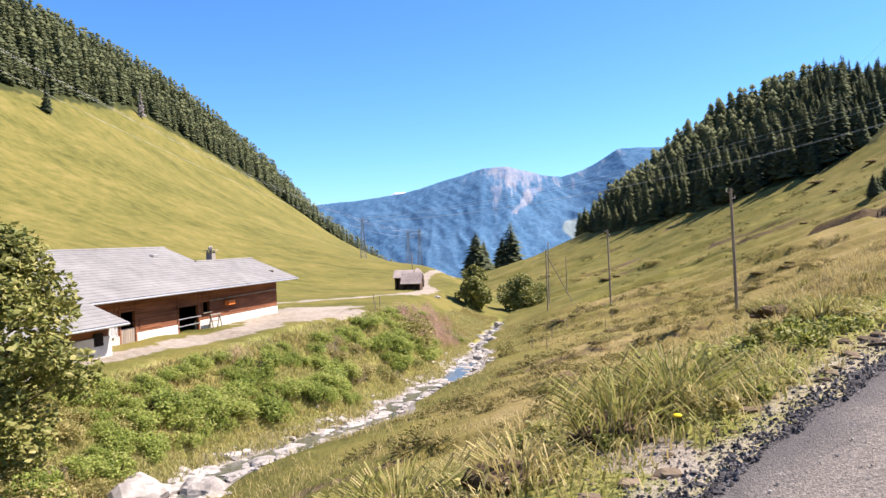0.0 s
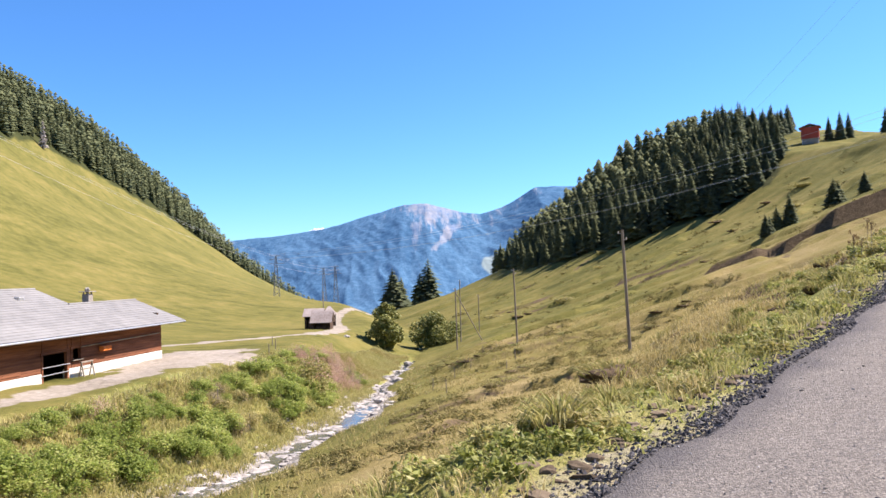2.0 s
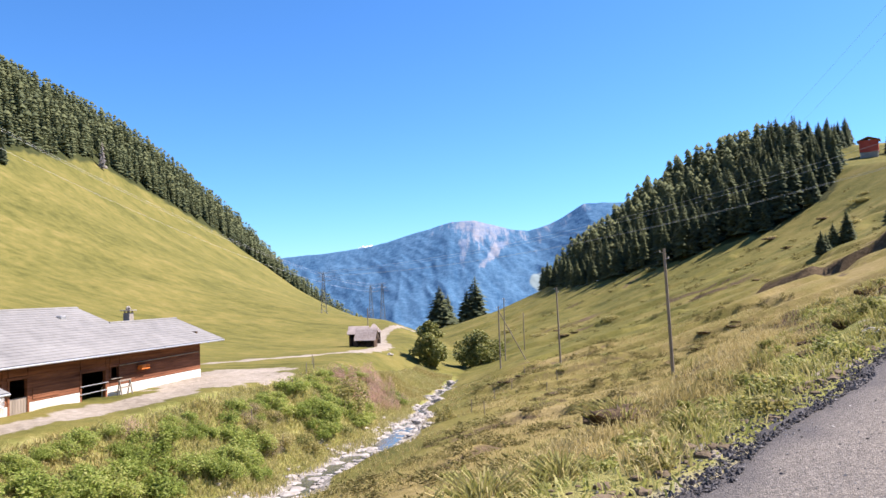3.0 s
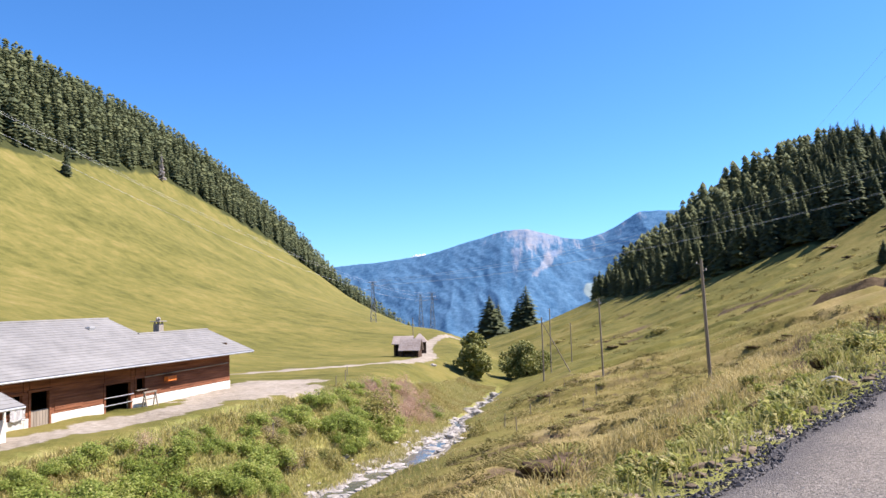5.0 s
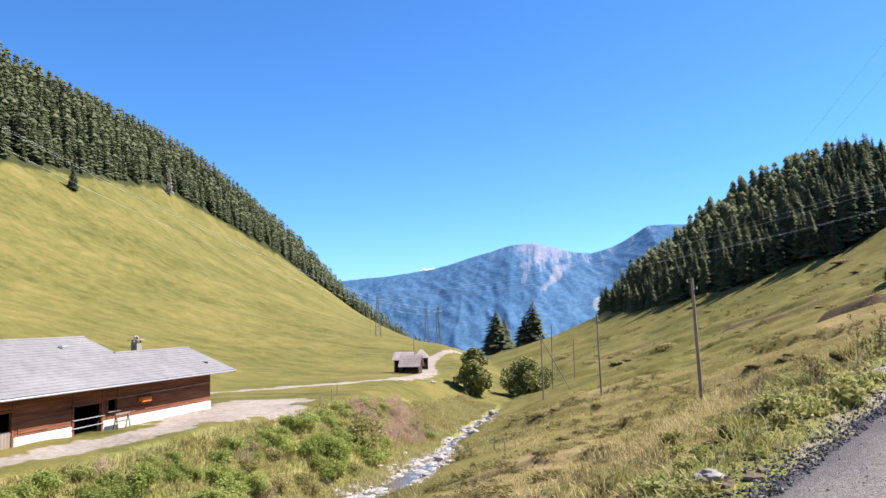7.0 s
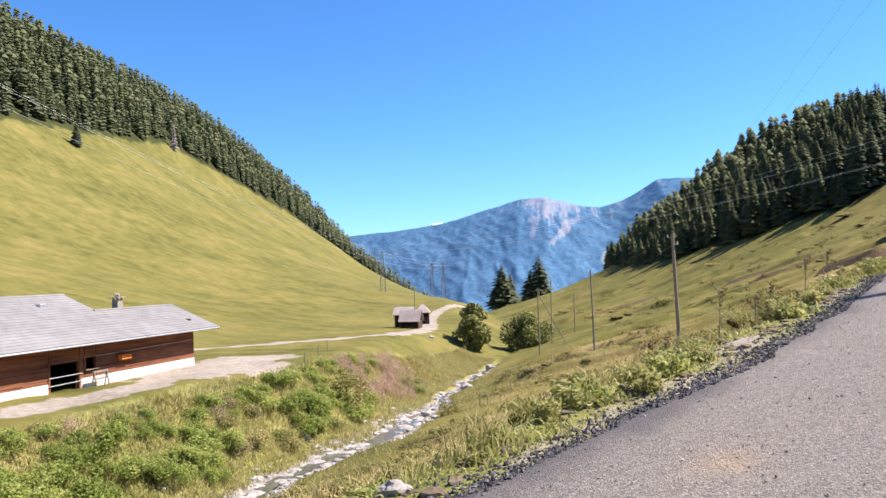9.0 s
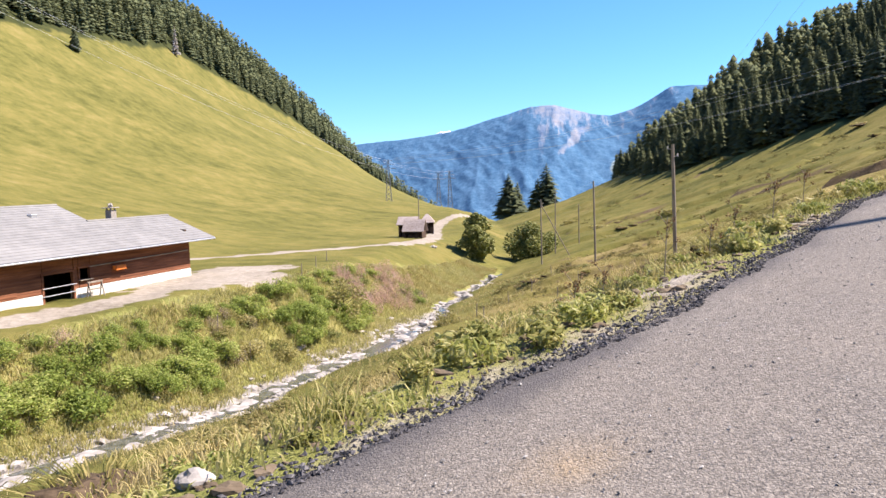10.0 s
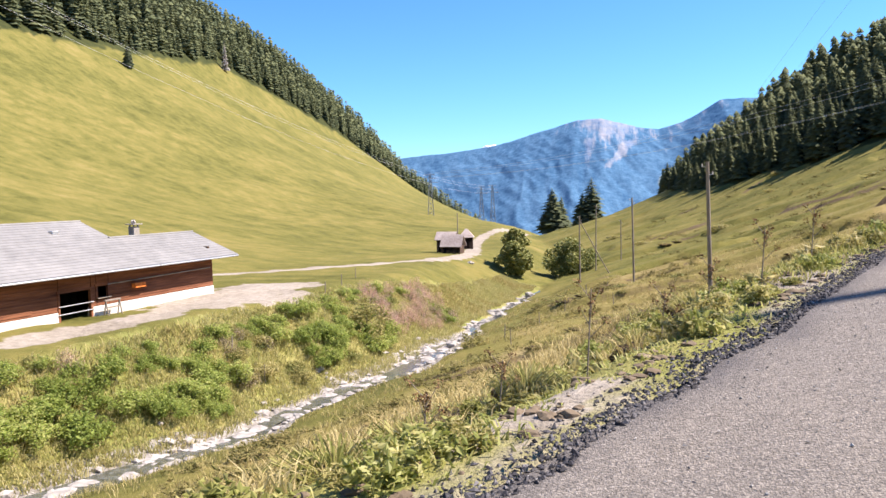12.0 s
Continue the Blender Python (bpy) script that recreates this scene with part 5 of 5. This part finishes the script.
def crumb_mesh(seed):
    """A jagged eight-sided crumb."""
    r = random.Random(seed)
    v = np.array([(1, 0, 0), (-1, 0, 0), (0, 1, 0), (0, -1, 0), (0, 0, 1), (0, 0, -0.6)], float)
    v = v * np.array([[r.uniform(0.6, 1.3)] for _ in range(6)]) + np.array([[r.uniform(-0.3, 0.3) for _ in range(3)] for _ in range(6)])
    return v, np.array([(0, 2, 4), (2, 1, 4), (1, 3, 4), (3, 0, 4), (2, 0, 5), (1, 2, 5), (3, 1, 5), (0, 3, 5)])


def stones(name, x, y, z, size, mat, label, category, rng, sub=1, flat=0.7):
    protos = [rock_mesh(i + 1, sub, 0.6) if sub else crumb_mesh(i + 1) for i in range(7)]
    V, F, base = [], [], 0
    for i in range(len(x)):
        v, f = protos[i % 7]
        a = rng.random() * 6.28
        c, s = math.cos(a), math.sin(a)
        sx, sy = size[i] * rng.uniform(0.8, 1.5), size[i] * rng.uniform(0.7, 1.1)
        w = v * (sx, sy, size[i] * flat)
        w = w @ np.array([[c, s, 0], [-s, c, 0], [0, 0, 1]]) + (x[i], y[i], z[i])
        V.append(w)
        F.append(f + base)
        base += len(v)
    me = mesh_from(name, np.concatenate(V), np.concatenate(F), mat, False)
    return tagged(new(name, me), label, category, kind="stuff")


def build_stones():
    rng = np.random.default_rng(9)
    # along the stream
    n = 3600
    y = rng.uniform(20, 150, n)
    y = y + 1.5 * np.sin(y * 0.9) + 2.5 * np.sin(y * 0.31)
    side = rng.choice((-1, 1), n)
    e = side * (0.25 + np.abs(rng.normal(0, 0.42, n)) * bed_half(y)) + 0.4 * np.sin(y * 0.7)
    k = vnoise(y * 0.16, y * 0, 141) + 0.5 * vnoise(y * 0.6, y * 0, 142) + rng.normal(0, 0.35, n) > np.where(y > 97, 0.25, -0.2)
    y, e = y[k], e[k]
    x = stream_x(y) + e
    stones("stream_stones", x, y, height(x, y) + 0.02, 0.05 + 0.46 * rng.random(len(y)) ** 2.2, M_ROCK, "pale stones lining the stream", "stones", rng)
    # tarred crumbs along the road edge
    s = rng.uniform(-2, 34, 26000)
    o = np.abs(rng.normal(0, 0.24, 26000)) - 0.18 + 0.25 * fbm(s / 1.3, s * 0 + 3, 3, 71)
    lat = road_edge(s) + o
    x, y = 0.685 * s - 0.729 * lat, 0.729 * s + 0.685 * lat
    z = np.maximum(height(x, y), np.where(o < 0, road_z(s, lat), -99)) + 0.005
    stones("road_edge_gravel", x, y, z, 0.004 + 0.020 * rng.random(26000) ** 3.0, M_GRIT, "dark broken gravel along the road edge", "gravel", rng, sub=0, flat=0.8)
    # loose chips on the road
    s = rng.uniform(2, 28, 9000)
    o = -rng.uniform(0.05, 4.6, 9000)
    lat = road_edge(s) + o
    x, y = 0.685 * s - 0.729 * lat, 0.729 * s + 0.685 * lat
    stones("loose_road_chips", x, y, road_z(s, lat) + 0.004, 0.003 + 0.009 * rng.random(9000) ** 2, M_CHIP, "loose stone chips on the road", "gravel", rng, sub=0)
    # crumbling earth under the edge
    s = rng.uniform(0, 34, 700)
    o = 0.18 + np.abs(rng.normal(0, 0.35, 700))
    lat = road_edge(s) + o
    x, y = 0.685 * s - 0.729 * lat, 0.729 * s + 0.685 * lat
    stones("earth_clods", x, y, height(x, y), 0.015 + 0.06 * rng.random(700) ** 2, M_EARTH, "crumbling brown earth clods below the road", "earth", rng, sub=2)


build_stones()


def boulder(x, y, r, seed, label, flat=0.7):
    v, f = rock_mesh(seed, 3, 0.5)
    me = mesh_from("boulder", v * (r, r * 0.8, r * flat), f, M_ROCK, False)
    ob = new("boulder", me)
    ob.matrix_world = pose(x, y, gz(x, y) + r * 0.12, 0, 0, seed * 50)
    return tagged(ob, label, "boulder", "boulders")


for i, (x, y, r) in enumerate(((-15.2, 31.0, 1.5), (-13.6, 33.6, 1.1), (-12.9, 38.8, 0.8), (-12.1, 41.2, 0.6), (-4.2, 88.5, 0.9), (-6.4, 86.0, 0.8), (-3.6, 93.0, 1.0), (-5.0, 99, 0.9), (-4.9, 112, 1.0), (-5.3, 124, 1.3), (-3.8, 121, 0.9), (-3.4, 158, 1.2))):
    boulder(x, y, r, i + 2, "pale grey boulder in the stream bed")
for i in range(64):
    y = 34 + 1.1 * i + 0.9 * math.sin(i * 2.1)
    e = 0.75 * float(bed_half(y)) * math.sin(i * 1.7 + 0.6)
    boulder(float(stream_x(y)) + e, y, 0.50 + 0.30 * math.sin(i * 2.9), i % 9 + 40, "flat pale slab in the stream bed", 0.30)
boulder(8.37, 15.3, 0.12, 31, "broken grey stone slab at the road edge", 0.6)
boulder(-17.7, 171.6, 0.8, 33, "white boulder beside the track")


# ---------------------------------------------------------------- torn sods along the road bank
def grass_sod(x, y, r, tall, seed, green, size=1.0):
    """A lump of torn turf: dark root earth under a shock of arching blades."""
    rng = np.random.default_rng(seed)
    root = empty("grass_sod", Matrix.Translation((x, y, gz(x, y) - 0.02)), "torn tussock of green grass on dark root earth" if green else "withered brown tussock hanging over dark root earth", "tussock", "torn sods on the road bank")
    v, f = rock_mesh(seed, 3, 0.6)
    e = new("root_earth", mesh_from("root_earth", v * (r, r * 0.75, r * 0.6) + (0, 0, r * 0.12), f, M_SOD, False))
    e.parent = root
    for name, mat, n in (("green_grass", M_GRASS, 230 if green else 60), ("dry_grass", M_STRAW, 90 if green else 150)):
        a, q = rng.random(n) * 2 * np.pi, r * np.sqrt(rng.random(n)) * 0.9
        px, py = np.cos(a) * q, np.sin(a) * q
        L = tall * rng.uniform(0.5, 1.15, n)
        out = 0.35 + 0.75 * q / r
        dx, dy = np.cos(a) * out * L, np.sin(a) * out * L
        wa = rng.random(n) * 2 * np.pi
        wx, wy = np.cos(wa) * 0.006, np.sin(wa) * 0.006
        pz = r * 0.45 * (1 - (q / r) ** 2)
        V = np.empty((n, 7, 3))
        for i, (h, d) in enumerate(((0, 0), (0.5, 0.25), (0.72, 0.65))):
            V[:, 2 * i] = np.stack([px - wx + dx * d, py - wy + dy * d, pz + L * h], 1)
            V[:, 2 * i + 1] = np.stack([px + wx + dx * d, py + wy + dy * d, pz + L * h], 1)
        V[:, 6] = np.stack([px + dx, py + dy, pz + L * rng.uniform(0.25, 0.6, n)], 1)
        F = (np.arange(n)[:, None, None] * 7 + np.array([[0, 1, 2], [1, 3, 2], [2, 3, 4], [3, 5, 4], [4, 5, 6]])[None]).reshape(-1, 3)
        ob = new(name, mesh_from(name, V.reshape(-1, 3), F, mat, False))
        ob.parent = root
    if size != 1.0:
        root.scale = (size * 1.3, size, size * 0.7)
        root["label"] = "eroded turf mound with a dark earth face on the slope"
        root["group"] = "eroded turf mounds on the slope"


for i, (x, y, r, tall, green) in enumerate(((0.9, 7.7, 0.34, 0.42, True), (1.35, 8.1, 0.36, 0.5, True), (0.2, 7.1, 0.30, 0.30, False), (-0.6, 7.2, 0.34, 0.34, True), (-1.4, 8.4, 0.36, 0.36, False),
                                            (3.3, 10.3, 0.26, 0.26, True), (3.9, 11.2, 0.22, 0.24, True), (5.4, 13.4, 0.28, 0.20, False), (6.2, 14.2, 0.24, 0.22, True), (5.2, 12.1, 0.2, 0.2, True),
                                            (7.4, 16.1, 0.24, 0.20, False), (8.0, 16.2, 0.26, 0.18, False), (7.1, 15.5, 0.2, 0.2, True), (9.2, 17.6, 0.24, 0.2, True), (9.9, 18.6, 0.26, 0.28, True),
                                            (10.3, 19.1, 0.24, 0.30, True), (9.6, 19.6, 0.3, 0.26, False), (10.9, 20.6, 0.28, 0.26, True), (11.9, 22.4, 0.3, 0.24, False), (12.6, 23.6, 0.3, 0.26, True), (4.4, 13.0, 0.26, 0.24, False))):
    grass_sod(x, y, r, tall, 500 + i, green)
for i, (x, y, k) in enumerate(((5.0, 125.8, 1.5), (6.6, 107.3, 1.8), (7.0, 64.2, 1.0), (7.9, 66.0, 1.2), (9.1, 67.5, 1.0), (28.4, 256.9, 2.0), (29.2, 222.5, 1.6), (8.6, 79.8, 1.0), (10.4, 83.2, 1.2), (11.7, 84.6, 1.0), (8.6, 54.5, 0.7), (5.7, 18.3, 0.9), (26.1, 86.0, 1.0), (34.7, 100.5, 1.3), (101.7, 262.1, 3.0), (89.2, 217.5, 2.2), (113.5, 248.9, 2.4), (62.0, 166.3, 1.5), (35.0, 100.8, 0.8), (31.2, 101.3, 1.0), (6.8, 108.1, 1.0), (8.6, 107.5, 1.2), (26.0, 220.0, 1.8))):
    grass_sod(x, y, 0.42, 0.30, 540 + i, i % 3 == 0, k * 1.5)


# ---------------------------------------------------------------- fence posts
def post(x, y, h, lean, mat, label):
    ob = part("fence_post", rod(bmesh.new(), (0, 0, -0.3), (lean, 0, h), 0.05, 0.04, 7), mat)
    ob.matrix_world = Matrix.Translation((x, y, gz(x, y)))
    return tagged(ob, label, "post", "pasture fence posts")


for i, (x, y) in enumerate(((1.8, 84), (4.4, 92), (6.6, 99), (8.8, 108), (11.3, 116), (3.2, 78), (9.7, 84), (12.0, 96))):
    post(x, y, 1.35, 0.06 * (-1) ** i, M_WOOD_G, "weathered wooden fence post in dry grass")
for i, (x, y) in enumerate(((-14.6, 62), (-14.0, 72), (-14.6, 80), (-15.2, 86), (-18.6, 100), (-12.2, 62))):
    post(x, y, 1.2, 0.03, M_WOOD_G, "thin pale fence post beside the yard")


# ---------------------------------------------------------------- dock stalks and a dandelion by the road
def dock(s, o, h, seed):
    rng = random.Random(seed)
    lat = float(road_edge(s)) + o
    x, y = 0.685 * s - 0.729 * lat, 0.729 * s + 0.685 * lat
    root = empty("dock_plant", Matrix.Translation((x, y, gz(x, y))), "tall withered dock stalk with brown seed heads", "plant", "dock plants by the road")
    bm = bmesh.new()
    rod(bm, (0, 0, -0.05), (0.04, 0.02, h), 0.008, 0.004, 6)
    tips = []
    for k in range(5):
        z = h * (0.45 + 0.11 * k)
        a = k * 2.4
        p = (0.04 + math.cos(a) * 0.11, math.sin(a) * 0.11, z + 0.13)
        rod(bm, (0.03, 0.015, z), p, 0.004, 0.002, 5)
        tips.append((p, 0.035))
    part("stalk", bm, M_WOOD_G, root)
    for p, r in tips + [((0.04, 0.02, h * (0.72 + 0.1 * i)), 0.03) for i in range(3)]:
        v, f = leaf_cloud(rng, [(p, r)], 30, 0.011)
        sd = new("seed_head", mesh_from("seed_head", v, f, M_SEED, False))
        sd.parent = root
    v, f = leaf_cloud(rng, [((0.1 * math.cos(i), 0.1 * math.sin(i), 0.1), 0.09) for i in range(4)], 34, 0.07, 0.35)
    lf = new("leaves", mesh_from("leaves", v, f, M_LEAF_Y, False))
    lf.parent = root


M_SEED = varied("brown_dock_seeds", ((0.08, 0.045, 0.022), (0.18, 0.10, 0.05), (0.30, 0.19, 0.10)), 0.9, 0.1, 8)
for i, (s, o, h) in enumerate(((22.6, 1.0, 0.72), (22.0, 1.5, 0.5), (23.6, 0.9, 0.5), (25.4, 0.7, 0.62), (24.9, 1.1, 0.55), (27.2, 0.8, 0.6), (20.9, 1.1, 0.42))):
    dock(s, o, h, 300 + i)
dn = empty("dandelion", Matrix(), "yellow dandelion flower in the roadside grass", "flower")
part("stem", rod(bmesh.new(), (0, 0, 0), (0.01, 0, 0.2), 0.004, 0.003, 6), M_GRASS, dn)
bmf = bmesh.new()
bmesh.ops.create_icosphere(bmf, subdivisions=2, radius=0.028)
for vv in bmf.verts:
    vv.co = Vector((0.01, 0, 0.2)) + Vector((vv.co.x, vv.co.y, vv.co.z * 0.4)) * (1 + 0.2 * math.sin(20 * vv.co.x + 31 * vv.co.y))
part("bloom", bmf, simple("dandelion_yellow", (0.75, 0.50, 0.02), (0.85, 0.62, 0.04), 30, bump_d=0.0), dn)
dn.matrix_world = Matrix.Translation((1.15, 7.1, gz(1.15, 7.1)))

# ---------------------------------------------------------------- overhead lines
for dz, dx in ((0, 0), (-2.2, 3.0), (-4.4, -2.0)):
    cable((Q1.x + dx, Q1.y, Q1.z + dz - 0.4), (-150 + dx, 40, 96 + dz), 9, 0.025, "high-voltage line sagging across the slope")
    cable((Q1.x + dx, Q1.y, Q1.z + dz - 0.4), (Q3.x + dx, Q3.y, Q3.z + dz - 0.4), 1.5, 0.03, "high-voltage line between pylons")
for a, b, sag in ((P0, P1, 0.5), (P1, P2, 0.9), (P2, P3, 0.5)):
    for i, dx in enumerate((-0.32, 0.32)):
        o = Vector((dx, 0, -0.12 - 0.5 * i))
        cable(a + o, b + o, sag, 0.0035, "thin dark wire between the wooden poles", M_WIRE)
for dx, dz in ((0, 0), (3, 2.4), (5, -4.5), (8, -3.5)):
    cable((Q1.x + dx, Q1.y, Q1.z + dz * 0.4), (260 + dx, 146, 92 + dz * 1.6), 17, 0.032, "cable spanning the valley in front of the wooded hill")


def cloud(x, y, z):
    bm = bmesh.new()
    rng = random.Random(4)
    for i in range(9):
        r = bmesh.ops.create_icosphere(bm, subdivisions=3, radius=rng.uniform(14, 26))
        o = Vector((x + (i - 4) * 15 + rng.uniform(-6, 6), y + rng.uniform(-10, 10), z + rng.uniform(-6, 10) - abs(i - 4) * 3))
        for v in r["verts"]:
            v.co = o + v.co * (1 + 0.25 * noise.noise(v.co * 0.08 + o))
    tagged(part("cloud", bm, M_CLOUD, smooth=True), "small white cloud behind the far ridge", "cloud", kind="structure")


M_CLOUD = simple("white_cloud", (0.80, 0.82, 0.85), (0.88, 0.89, 0.9), 0.02, 1.0, 0.0, bump_d=0.0)
cloud(-695, 4550, 290)
